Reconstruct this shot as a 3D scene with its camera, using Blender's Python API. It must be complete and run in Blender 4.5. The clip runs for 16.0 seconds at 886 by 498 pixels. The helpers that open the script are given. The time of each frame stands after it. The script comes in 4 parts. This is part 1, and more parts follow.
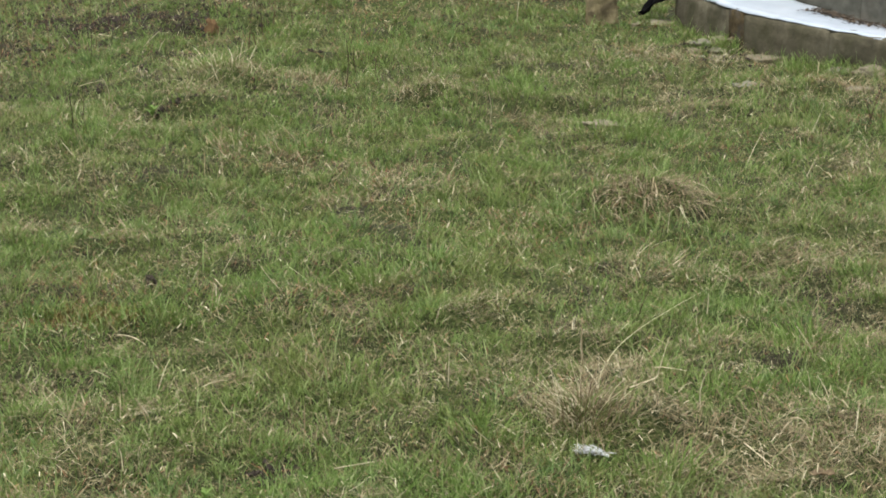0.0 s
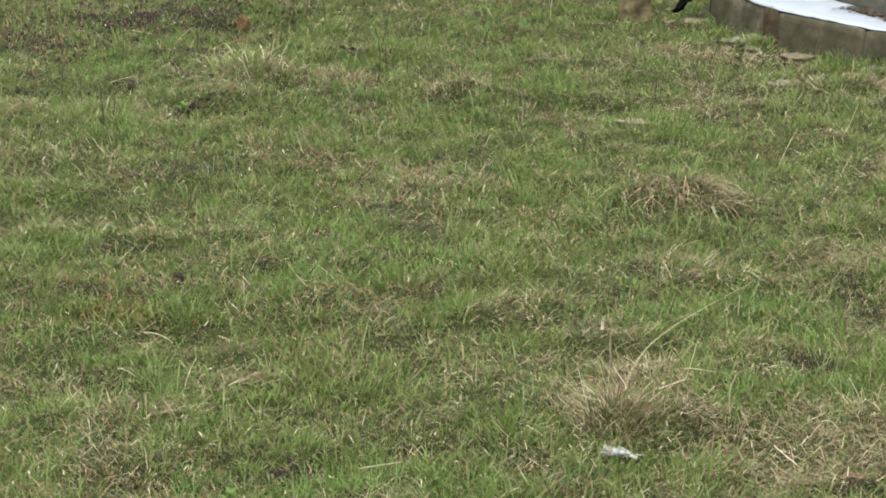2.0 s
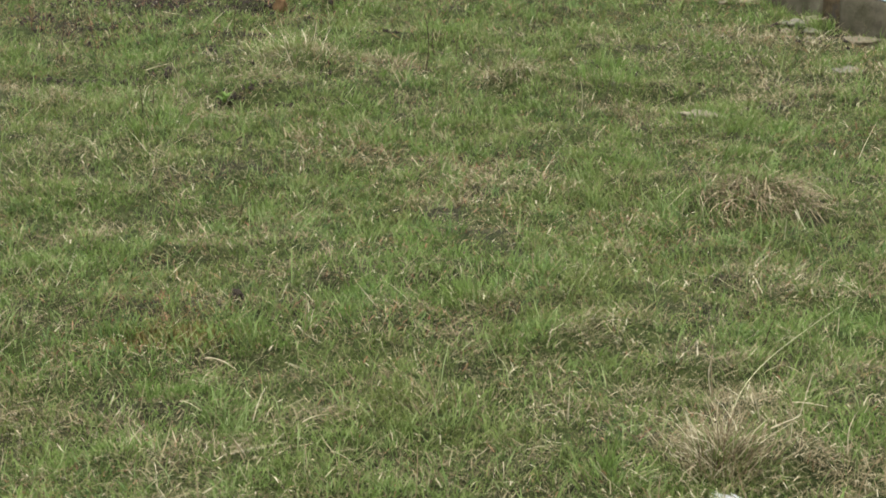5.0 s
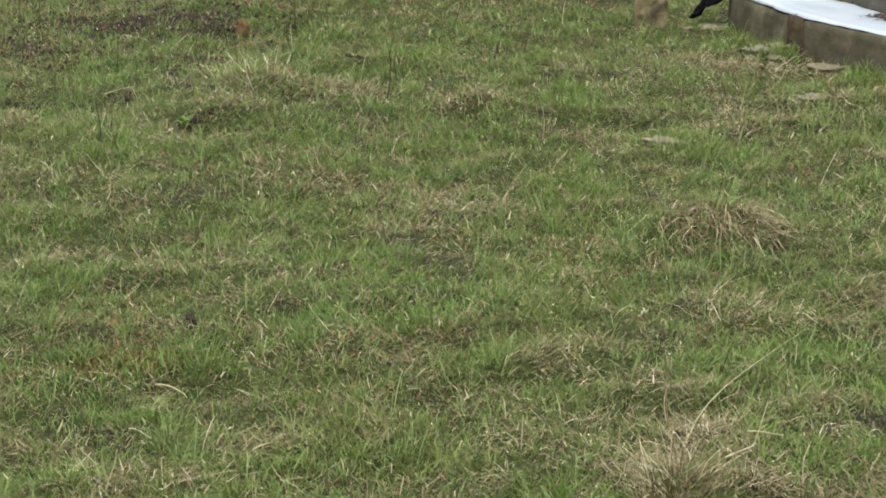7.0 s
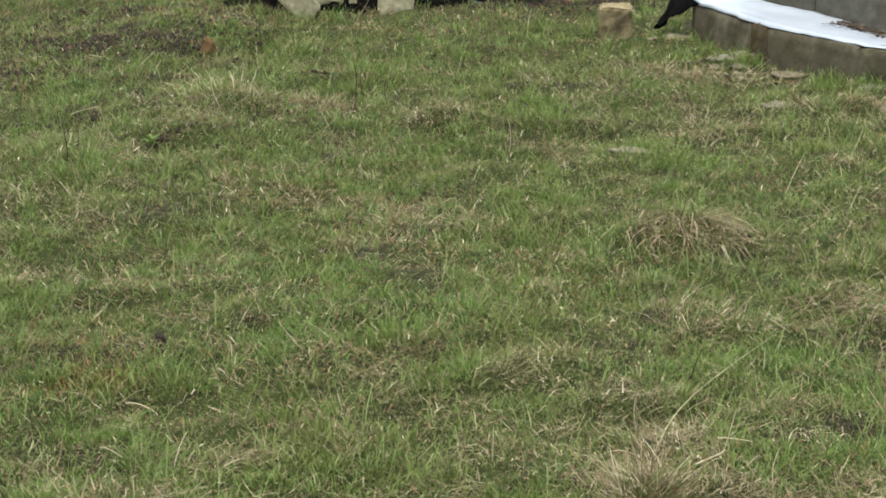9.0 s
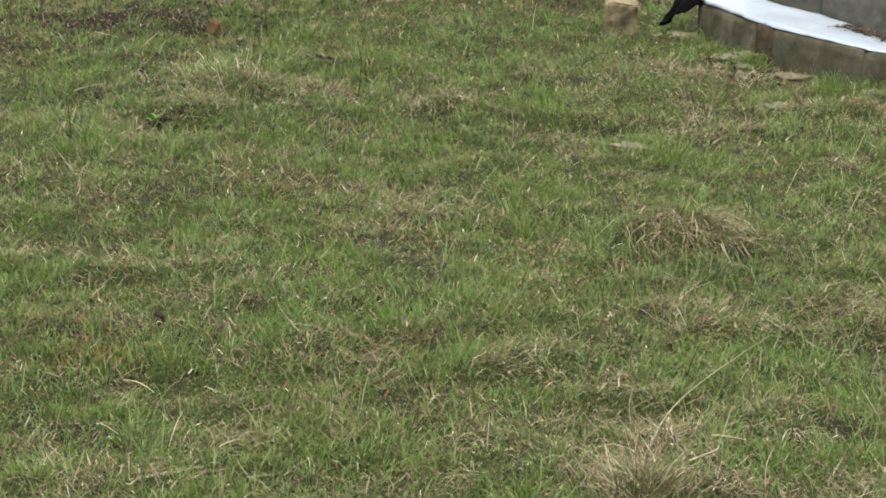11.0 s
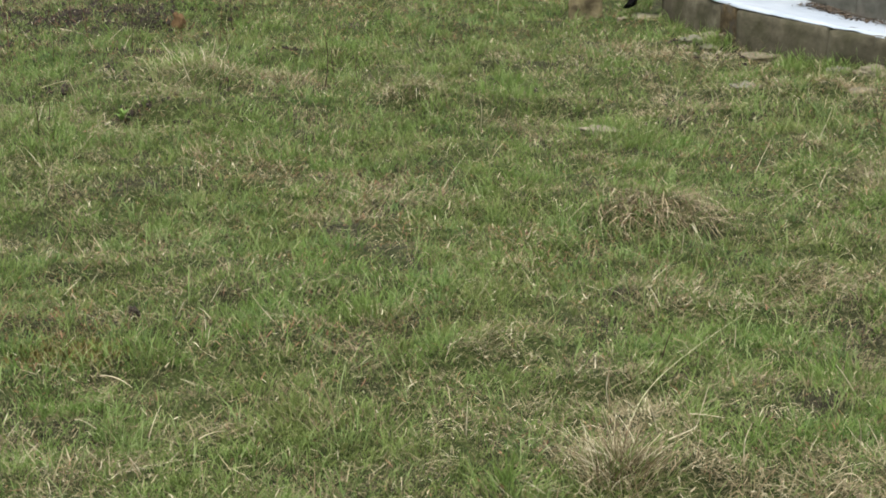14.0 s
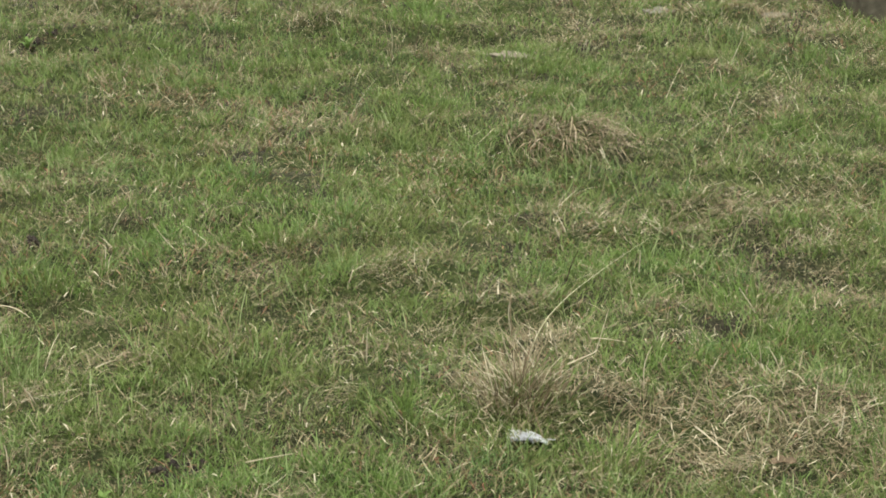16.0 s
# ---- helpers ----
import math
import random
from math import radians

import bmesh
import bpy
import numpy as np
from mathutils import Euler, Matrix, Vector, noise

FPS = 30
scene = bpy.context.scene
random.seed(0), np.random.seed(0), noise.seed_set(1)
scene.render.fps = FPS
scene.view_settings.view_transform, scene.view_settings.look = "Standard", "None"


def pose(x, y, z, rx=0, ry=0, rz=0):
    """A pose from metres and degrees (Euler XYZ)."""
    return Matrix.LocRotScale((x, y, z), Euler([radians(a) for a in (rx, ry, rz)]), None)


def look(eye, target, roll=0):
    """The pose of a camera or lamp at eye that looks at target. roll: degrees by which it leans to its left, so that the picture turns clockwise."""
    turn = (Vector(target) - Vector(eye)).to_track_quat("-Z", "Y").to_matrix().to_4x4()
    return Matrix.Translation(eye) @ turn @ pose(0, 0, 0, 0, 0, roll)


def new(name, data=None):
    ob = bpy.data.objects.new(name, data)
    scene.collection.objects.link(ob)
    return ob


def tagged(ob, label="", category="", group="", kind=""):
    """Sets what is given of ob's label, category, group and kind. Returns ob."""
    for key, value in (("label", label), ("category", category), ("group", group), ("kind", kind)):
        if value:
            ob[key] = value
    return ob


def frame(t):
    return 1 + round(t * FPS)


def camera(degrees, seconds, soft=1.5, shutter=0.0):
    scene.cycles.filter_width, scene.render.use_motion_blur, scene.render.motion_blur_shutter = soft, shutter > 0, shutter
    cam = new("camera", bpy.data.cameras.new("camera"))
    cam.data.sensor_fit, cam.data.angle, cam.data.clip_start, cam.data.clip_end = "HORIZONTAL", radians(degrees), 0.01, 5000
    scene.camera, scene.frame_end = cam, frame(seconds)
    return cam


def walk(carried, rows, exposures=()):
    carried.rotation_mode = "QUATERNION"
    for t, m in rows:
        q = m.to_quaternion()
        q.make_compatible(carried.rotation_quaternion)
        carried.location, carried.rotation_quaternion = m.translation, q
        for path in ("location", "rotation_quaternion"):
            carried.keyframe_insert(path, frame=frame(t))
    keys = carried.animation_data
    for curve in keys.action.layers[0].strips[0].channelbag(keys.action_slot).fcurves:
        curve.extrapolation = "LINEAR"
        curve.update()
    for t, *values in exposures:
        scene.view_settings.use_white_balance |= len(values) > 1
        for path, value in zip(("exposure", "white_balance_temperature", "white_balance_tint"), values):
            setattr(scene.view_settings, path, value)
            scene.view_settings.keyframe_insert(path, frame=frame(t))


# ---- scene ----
cam = camera(25.0, 16.0, soft=1.85)
PATH = [
    (0, (0.1, -0.306, 1.567), (0.085, 1.613, 1.003), 0.2),
    (0.5, (0.101, -0.305, 1.569), (0.088, 1.612, 0.999), 0.4),
    (1, (0.101, -0.3, 1.563), (0.082, 1.615, 0.987), 0.3),
    (1.5, (0.107, -0.292, 1.569), (0.062, 1.622, 0.989), 0.2),
    (2, (0.115, -0.275, 1.563), (0.065, 1.642, 0.996), 0.2),
    (2.5, (0.121, -0.237, 1.555), (0.066, 1.676, 0.973), 0.0),
    (3, (0.132, -0.148, 1.562), (0.02, 1.768, 1.0), -0.8),
    (3.1, (0.126, -0.142, 1.544), (-0.004, 1.775, 0.989), -0.8),
    (3.2, (0.141, -0.12, 1.549), (-0.031, 1.789, 0.977), -1.3),
    (5.3, (-0.088, 0.095, 1.6), (-0.131, 2.0, 0.992), 0.2),
    (5.5, (-0.066, 0.107, 1.594), (-0.114, 2.02, 1.015), -0.0),
    (6, (-0.039, 0.119, 1.59), (-0.068, 2.029, 0.997), 0.1),
    (6.5, (-0.047, 0.129, 1.586), (-0.103, 2.039, 0.999), 0.1),
    (7, (-0.036, 0.122, 1.587), (-0.06, 2.035, 1.004), 0.6),
    (7.5, (-0.036, 0.12, 1.588), (-0.032, 2.032, 1.001), 0.7),
    (8, (-0.038, 0.114, 1.588), (-0.035, 2.028, 1.008), 0.4),
    (8.5, (-0.031, 0.116, 1.585), (-0.035, 2.032, 1.012), -0.2),
    (9, (-0.029, 0.109, 1.588), (-0.024, 2.026, 1.019), -0.2),
    (9.5, (-0.039, 0.109, 1.586), (-0.026, 2.025, 1.011), 0.2),
    (9.7, (-0.038, 0.111, 1.577), (-0.027, 2.025, 0.995), 0.4),
    (11.8, (-0.067, 0.086, 1.595), (-0.047, 2.003, 1.025), 2.4),
    (12, (-0.073, 0.085, 1.594), (-0.047, 2.004, 1.032), 2.3),
    (12.5, (-0.066, 0.089, 1.588), (-0.039, 2.002, 1.007), 1.8),
    (13, (-0.061, 0.086, 1.59), (-0.024, 1.998, 1.005), 1.3),
    (13.5, (-0.057, 0.083, 1.591), (-0.01, 1.995, 1.005), 0.8),
    (14, (-0.057, 0.087, 1.587), (-0.014, 1.998, 0.998), 0.6),
    (14.5, (-0.055, 0.09, 1.584), (-0.011, 1.996, 0.981), 0.6),
    (15, (-0.048, 0.089, 1.584), (0.007, 1.993, 0.973), 0.7),
    (15.5, (-0.019, 0.093, 1.576), (0.073, 1.995, 0.966), 0.9),
    (16, (0.011, 0.115, 1.564), (0.122, 2.002, 0.911), 0.8),
]
# the film camera brightens a little as it comes nearer
EXPOSURES = [(0.0, 1.13), (1.0, 1.2), (2.0, 1.26), (2.5, 1.19), (3.0, 1.25), (5.5, 1.18), (9.5, 1.13), (12.0, 1.13), (16.0, 1.2)]
walk(cam, [(t, look(eye, target, roll)) for t, eye, target, roll in PATH], EXPOSURES)

# ---- light: a bright overcast spring day ----
world = bpy.data.worlds.new("overcast_sky")
scene.world = world
world.use_nodes = True
wn = world.node_tree.nodes
sky = wn.new("ShaderNodeTexSky")
sky.sky_type, sky.sun_disc = "NISHITA", False
sky.sun_elevation, sky.sun_rotation = radians(78), radians(225)
sky.air_density, sky.dust_density, sky.ozone_density = 1.0, 3.0, 1.0
cloud = wn.new("ShaderNodeHueSaturation")
cloud.inputs["Saturation"].default_value = 0.35
world.node_tree.links.new(sky.outputs[0], cloud.inputs["Color"])
world.node_tree.links.new(cloud.outputs[0], wn["Background"].inputs[0])
wn["Background"].inputs[1].default_value = 0.13
sun = new("sun", bpy.data.lights.new("sun", "SUN"))
sun.data.energy, sun.data.angle, sun.data.color = 1.4, radians(40), (1.0, 0.985, 0.96)
sun.matrix_world = look((-1.5, -1.5, 10.0), (0, 0, 0))

rng = np.random.default_rng(7)


# ---- materials ----
def material(name, rough=0.8, metal=0.0):
    m = bpy.data.materials.new(name)
    m.use_nodes = True
    b = m.node_tree.nodes["Principled BSDF"]
    b.inputs["Roughness"].default_value, b.inputs["Metallic"].default_value = rough, metal
    b.inputs["Specular IOR Level"].default_value = 0.5 if rough < 0.6 else 0.12
    return m, m.node_tree.nodes, m.node_tree.links, b


def ramp(nodes, stops):
    r = nodes.new("ShaderNodeValToRGB")
    e = r.color_ramp.elements
    while len(e) < len(stops):
        e.new(0.5)
    for k, (p, c) in zip(e, stops):
        k.position, k.color = p, (*c, 1)
    return r


def noise_tex(nodes, links, scale, detail=6, rough=0.6, space="Object"):
    tc = nodes.new("ShaderNodeTexCoord")
    n = nodes.new("ShaderNodeTexNoise")
    n.inputs["Scale"].default_value, n.inputs["Detail"].default_value = scale, detail
    n.inputs["Roughness"].default_value = rough
    links.new(tc.outputs[space], n.inputs["Vector"])
    return n


def mix_rgb(nodes, links, a, b, fac, mode="MIX"):
    x = nodes.new("ShaderNodeMix")
    x.data_type, x.blend_type = "RGBA", mode
    if isinstance(fac, float):
        x.inputs[0].default_value = fac
    else:
        links.new(fac, x.inputs[0])
    for s, v in ((6, a), (7, b)):
        if isinstance(v, tuple):
            x.inputs[s].default_value = (*v, 1)
        else:
            links.new(v, x.inputs[s])
    return x.outputs[2]


def bump(nodes, links, b, height, strength, distance):
    u = nodes.new("ShaderNodeBump")
    u.inputs["Strength"].default_value, u.inputs["Distance"].default_value = strength, distance
    links.new(height, u.inputs["Height"])
    links.new(u.outputs[0], b.inputs["Normal"])


def surface(name, dark, mid, light, scale, rough, stain=None, stain_scale=3.0, stain_at=(0.5, 0.62), relief=0.5, depth=0.004):
    """A weathered surface: grain at a small scale, broad tone changes, and stains with edges of their own."""
    m, n, l, b = material(name, rough)
    fine = noise_tex(n, l, scale)
    r = ramp(n, [(0.3, dark), (0.5, mid), (0.7, light)])
    l.new(fine.outputs["Fac"], r.inputs[0])
    broad = noise_tex(n, l, scale * 0.12, 3)
    tone = ramp(n, [(0.3, (0.65, 0.65, 0.65)), (0.7, (1.15, 1.13, 1.1))])
    l.new(broad.outputs["Fac"], tone.inputs[0])
    c = mix_rgb(n, l, r.outputs[0], tone.outputs[0], 1.0, "MULTIPLY")
    if stain:
        s = noise_tex(n, l, stain_scale, 5)
        k = ramp(n, [(stain_at[0], (0, 0, 0)), (stain_at[1], (1, 1, 1))])
        l.new(s.outputs["Fac"], k.inputs[0])
        c = mix_rgb(n, l, c, stain, k.outputs[0])
    l.new(c, b.inputs["Base Color"])
    bump(n, l, b, fine.outputs["Fac"], relief, depth)
    return m


def blade_material(name, stops, rough=0.6, sheer=0.25, patch=None):
    """Leaves and straws: a colour for each blade, a slow change over the field, and some light let through."""
    m, n, l, b = material(name, rough)
    geo = n.new("ShaderNodeNewGeometry")
    r = ramp(n, stops)
    l.new(geo.outputs["Random Per Island"], r.inputs[0])
    c = r.outputs[0]
    if patch:
        s = noise_tex(n, l, 1.7, 4)
        k = ramp(n, [(0.4, (0, 0, 0)), (0.62, (0.8, 0.8, 0.8))])
        l.new(s.outputs["Fac"], k.inputs[0])
        c = mix_rgb(n, l, c, mix_rgb(n, l, c, patch, 0.6), k.outputs[0])
    l.new(c, b.inputs["Base Color"])
    b.inputs["Specular IOR Level"].default_value = 0.15
    t = n.new("ShaderNodeBsdfTranslucent")
    l.new(c, t.inputs[0])
    mx = n.new("ShaderNodeMixShader")
    mx.inputs[0].default_value = sheer
    l.new(b.outputs[0], mx.inputs[1]), l.new(t.outputs[0], mx.inputs[2])
    l.new(mx.outputs[0], n["Material Output"].inputs[0])
    return m


GREEN = blade_material("grass_green", [(0.0, (0.095, 0.155, 0.032)), (0.35, (0.134, 0.22, 0.044)), (0.7, (0.178, 0.262, 0.066)), (1.0, (0.24, 0.31, 0.11))], patch=(0.2, 0.2, 0.07))
LIGHT_GREEN = blade_material("grass_light_green", [(0.0, (0.12, 0.18, 0.045)), (0.5, (0.19, 0.275, 0.08)), (1.0, (0.28, 0.34, 0.14))])
DEEP_GREEN = blade_material("grass_deep_green", [(0.0, (0.065, 0.115, 0.034)), (0.5, (0.105, 0.178, 0.05)), (1.0, (0.17, 0.245, 0.085))])
OLIVE = blade_material("grass_olive", [(0.0, (0.1, 0.11, 0.04)), (0.5, (0.205, 0.2, 0.087)), (1.0, (0.34, 0.3, 0.155))])
STRAW = blade_material("straw", [(0.0, (0.13, 0.098, 0.052)), (0.4, (0.225, 0.185, 0.098)), (0.8, (0.34, 0.295, 0.168)), (1.0, (0.5, 0.46, 0.3))], 0.65, 0.15)
OLD_STRAW = blade_material("old_straw", [(0.0, (0.08, 0.055, 0.03)), (0.5, (0.18, 0.135, 0.075)), (1.0, (0.4, 0.33, 0.19))], 0.7, 0.1)
PALE = blade_material("pale_straw", [(0.0, (0.42, 0.35, 0.2)), (1.0, (0.7, 0.63, 0.43))], 0.55, 0.15)
RUSSET = blade_material("russet_blades", [(0.0, (0.12, 0.06, 0.03)), (0.6, (0.25, 0.13, 0.07)), (1.0, (0.36, 0.22, 0.12))], 0.7, 0.1)
STEM = surface("dead_stem_brown", (0.04, 0.028, 0.018), (0.08, 0.055, 0.035), (0.16, 0.11, 0.07), 90, 0.75)
RED_STEM = surface("reddish_dead_stem", (0.07, 0.035, 0.02), (0.13, 0.07, 0.04), (0.22, 0.13, 0.08), 90, 0.75)
PALE_STEM = surface("pale_dry_stem", (0.42, 0.36, 0.22), (0.56, 0.49, 0.32), (0.68, 0.62, 0.44), 60, 0.6)
TAN_STEM = surface("tan_dry_stem", (0.24, 0.17, 0.09), (0.34, 0.26, 0.15), (0.45, 0.37, 0.23), 60, 0.65)
GREEN_STEM = surface("greenish_dry_stem", (0.3, 0.3, 0.15), (0.42, 0.41, 0.24), (0.52, 0.5, 0.32), 60, 0.6)
WEED = blade_material("weed_leaf", [(0.0, (0.12, 0.2, 0.04)), (1.0, (0.2, 0.29, 0.08))], 0.5, 0.25)
THATCH = blade_material("turf_thatch", [(0.0, (0.075, 0.074, 0.034)), (0.45, (0.13, 0.138, 0.058)), (0.8, (0.195, 0.172, 0.09)), (1.0, (0.26, 0.2, 0.115))], 0.8, 0.1)
MOSS = blade_material("orange_moss", [(0.0, (0.1, 0.085, 0.022)), (1.0, (0.2, 0.165, 0.055))], 0.8, 0.1)
CONCRETE = surface("weathered_concrete", (0.075, 0.067, 0.044), (0.112, 0.101, 0.067), (0.15, 0.137, 0.094), 16, 0.9, (0.062, 0.058, 0.032), 6.0, (0.5, 0.66), 0.9, 0.01)
STAINED = surface("rust_stained_concrete", (0.05, 0.038, 0.02), (0.1, 0.075, 0.038), (0.17, 0.13, 0.075), 26, 0.9, (0.07, 0.06, 0.045), 14.0, (0.45, 0.6), 0.7, 0.006)
BOARD = surface("grey_board", (0.07, 0.069, 0.054), (0.105, 0.103, 0.082), (0.15, 0.147, 0.118), 18, 0.85, (0.13, 0.115, 0.09), 5.0, (0.55, 0.72), 0.4, 0.003)
SHELL_STONE = surface("tan_shell_stone", (0.17, 0.14, 0.075), (0.28, 0.235, 0.13), (0.4, 0.34, 0.2), 30, 0.95, (0.1, 0.08, 0.045), 7.0, (0.5, 0.62), 0.9, 0.008)
PALE_STONE = surface("pale_grey_stone", (0.12, 0.112, 0.078), (0.2, 0.187, 0.138), (0.3, 0.285, 0.22), 34, 0.9, (0.1, 0.12, 0.05), 14.0, (0.48, 0.6), 0.8, 0.006)
TAN_STONE = surface("tan_flat_stone", (0.14, 0.122, 0.08), (0.22, 0.195, 0.135), (0.32, 0.285, 0.2), 40, 0.9, (0.14, 0.12, 0.07), 16.0, (0.48, 0.6), 0.8, 0.006)
STACK_STONE = surface("yellowish_stack_stone", (0.24, 0.22, 0.13), (0.36, 0.34, 0.22), (0.48, 0.45, 0.31), 30, 0.95, (0.2, 0.16, 0.09), 9.0, (0.55, 0.66), 0.9, 0.008)
RUST = surface("rusty_scrap", (0.1, 0.062, 0.028), (0.16, 0.1, 0.048), (0.23, 0.15, 0.078), 30, 0.85)
CLOD = surface("dark_soil_clod", (0.02, 0.017, 0.013), (0.045, 0.037, 0.028), (0.08, 0.067, 0.05), 40, 0.95, relief=1.0, depth=0.01)
DUNG = surface("purple_brown_soil", (0.024, 0.02, 0.015), (0.05, 0.041, 0.032), (0.095, 0.078, 0.062), 36, 0.95, relief=1.0, depth=0.01)
FELT = surface("black_roofing_felt", (0.002, 0.002, 0.002), (0.0035, 0.0035, 0.0035), (0.006, 0.006, 0.006), 60, 0.95, relief=0.5, depth=0.002)
# near-black: the panel's own dark, and the shade painted into the stack's gaps
PANEL_AND_SHADE_DARK = surface("dark_panel_and_shade", (0.004, 0.0036, 0.003), (0.008, 0.007, 0.006), (0.016, 0.014, 0.012), 30, 0.85)
DARK_GREEN_BLOCK = surface("dark_green_block", (0.014, 0.016, 0.009), (0.027, 0.03, 0.016), (0.048, 0.052, 0.028), 30, 0.9)
SHEET_METAL = surface("old_sheet_metal", (0.07, 0.072, 0.075), (0.11, 0.113, 0.116), (0.16, 0.165, 0.17), 14, 0.5, (0.05, 0.045, 0.04), 4.0, (0.5, 0.7), 0.3, 0.002)
FELT.node_tree.nodes["Principled BSDF"].inputs["Specular IOR Level"].default_value = 0.08
FEATHER = surface("white_feather", (0.6, 0.62, 0.62), (0.7, 0.72, 0.72), (0.78, 0.8, 0.8), 60, 0.6, relief=0.2, depth=0.001)
FILM = surface("white_plastic_film", (0.4, 0.46, 0.51), (0.46, 0.515, 0.56), (0.52, 0.565, 0.6), 5, 0.4, (0.36, 0.4, 0.44), 3.0, (0.55, 0.8), 0.3, 0.01)

# soil under the grass: brown earth, old litter and moss
SOIL, n, l, b = material("meadow_soil", 0.95)
grain = noise_tex(n, l, 45, 8, 0.7)
earth = ramp(n, [(0.3, (0.014, 0.011, 0.008)), (0.5, (0.034, 0.027, 0.019)), (0.68, (0.075, 0.06, 0.042)), (0.8, (0.13, 0.105, 0.072))])
l.new(grain.outputs["Fac"], earth.inputs[0])
mossy = noise_tex(n, l, 3.2, 6)
mk = ramp(n, [(0.3, (0, 0, 0)), (0.52, (1, 1, 1))])
l.new(mossy.outputs["Fac"], mk.inputs[0])
green_earth = ramp(n, [(0.3, (0.018, 0.026, 0.008)), (0.5, (0.045, 0.06, 0.016)), (0.72, (0.12, 0.135, 0.045))])
l.new(grain.outputs["Fac"], green_earth.inputs[0])
l.new(mix_rgb(n, l, earth.outputs[0], green_earth.outputs[0], mk.outputs[0]), b.inputs["Base Color"])
bump(n, l, b, grain.outputs["Fac"], 0.9, 0.02)


# ---- building helpers ----
def part(name, bm, mat, parent=None, label="", smooth=False):
    me = bpy.data.meshes.new(name)
    bm.to_mesh(me)
    bm.free()
    me.materials.append(mat)
    if smooth:
        me.polygons.foreach_set("use_smooth", [True] * len(me.polygons))
    ob = new(name, me)
    ob.parent = parent
    return tagged(ob, label)


def thing(name, place, label, category, group="", kind=""):
    ob = new(name)
    ob.location = place
    return tagged(ob, label, category, group, kind)


LATTICE = np.random.default_rng(11).random((6, 64, 64))


def field(x, y, size, layer):
    """Smooth values 0..1 over the field, with features of that many metres."""
    u, v = np.asarray(x, float) / size + 31.7 * layer, np.asarray(y, float) / size + 17.3 * layer
    i, j = np.floor(u).astype(int), np.floor(v).astype(int)
    s, t = u - i, v - j
    s, t = s * s * (3 - 2 * s), t * t * (3 - 2 * t)
    g = LATTICE[layer % 6]
    a, c = g[i % 64, j % 64], g[(i + 1) % 64, j % 64]
    d, e = g[i % 64, (j + 1) % 64], g[(i + 1) % 64, (j + 1) % 64]
    return (a * (1 - s) + c * s) * (1 - t) + (d * (1 - s) + e * s) * t


# mounds: x, y, radius, height
MOUNDS = [(0.65, 5.58, 0.19, 0.035), (0.37, 3.64, 0.14, 0.03), (-0.80, 7.22, 0.26, 0.05), (-1.1, 8.75, 0.4, 0.05), (-0.72, 6.75, 0.22, 0.03),
          (0.02, 7.02, 0.12, 0.04), (1.2, 8.2, 0.25, 0.03), (0.85, 3.75, 0.25, 0.02), (0.0, 8.9, 0.5, 0.04)]


# small sharp hollows: x, y, half width, half depth, how deep
HOLLOWS = [(0.735, 4.0, 0.032, 0.022, 0.035), (0.02, 6.9, 0.12, 0.05, 0.04), (0.44, 6.82, 0.19, 0.07, 0.045), (0.78, 5.37, 0.17, 0.05, 0.035), (-0.92, 6.64, 0.21, 0.09, 0.05),
           (-1.08, 8.33, 0.07, 0.06, 0.08), (-0.68, 7.02, 0.14, 0.09, 0.05), (1.24, 5.9, 0.1, 0.05, 0.035), (-0.83, 6.07, 0.07, 0.04, 0.03), (0.62, 6.85, 0.1, 0.05, 0.03),
           (1.35, 6.75, 0.12, 0.05, 0.03), (-0.6, 4.22, 0.05, 0.03, 0.025), (1.1, 5.15, 0.08, 0.04, 0.03), (-0.35, 7.4, 0.07, 0.05, 0.03), (-1.44, 7.02, 0.2, 0.06, 0.04), (-1.15, 5.84, 0.07, 0.04, 0.035), (-0.64, 6.26, 0.06, 0.04, 0.03), (-0.43, 5.57, 0.08, 0.04, 0.03), (-1.4, 5.51, 0.06, 0.04, 0.035)]


def ground_z(x, y):
    x, y = np.asarray(x, float), np.asarray(y, float)
    z = (field(x, y, 0.9, 0) - 0.5) * 0.035 + (field(x, y, 0.28, 1) - 0.5) * 0.04 + (field(x, y, 0.11, 2) - 0.5) * 0.042
    for mx, my, r, h in MOUNDS:
        z = z + h * np.exp(-((x - mx) ** 2 + (y - my) ** 2) / (r * r))
    for hx, hy, rx, ry, d in HOLLOWS:
        z = z - d * np.exp(-((x - hx) / rx) ** 2 - ((y - hy) / ry) ** 2)
    return z


def gz(x, y):
    return float(ground_z(x, y))


# ---- ground ----
def steps(a, b, d, far):
    inner = list(np.arange(a, b + 1e-6, d))
    out, s = [], d
    v = 0.0
    while v < far:
        s *= 1.5
        v += s
        out.append(v)
    return np.array([a - o for o in reversed(out)] + inner + [b + o for o in out])


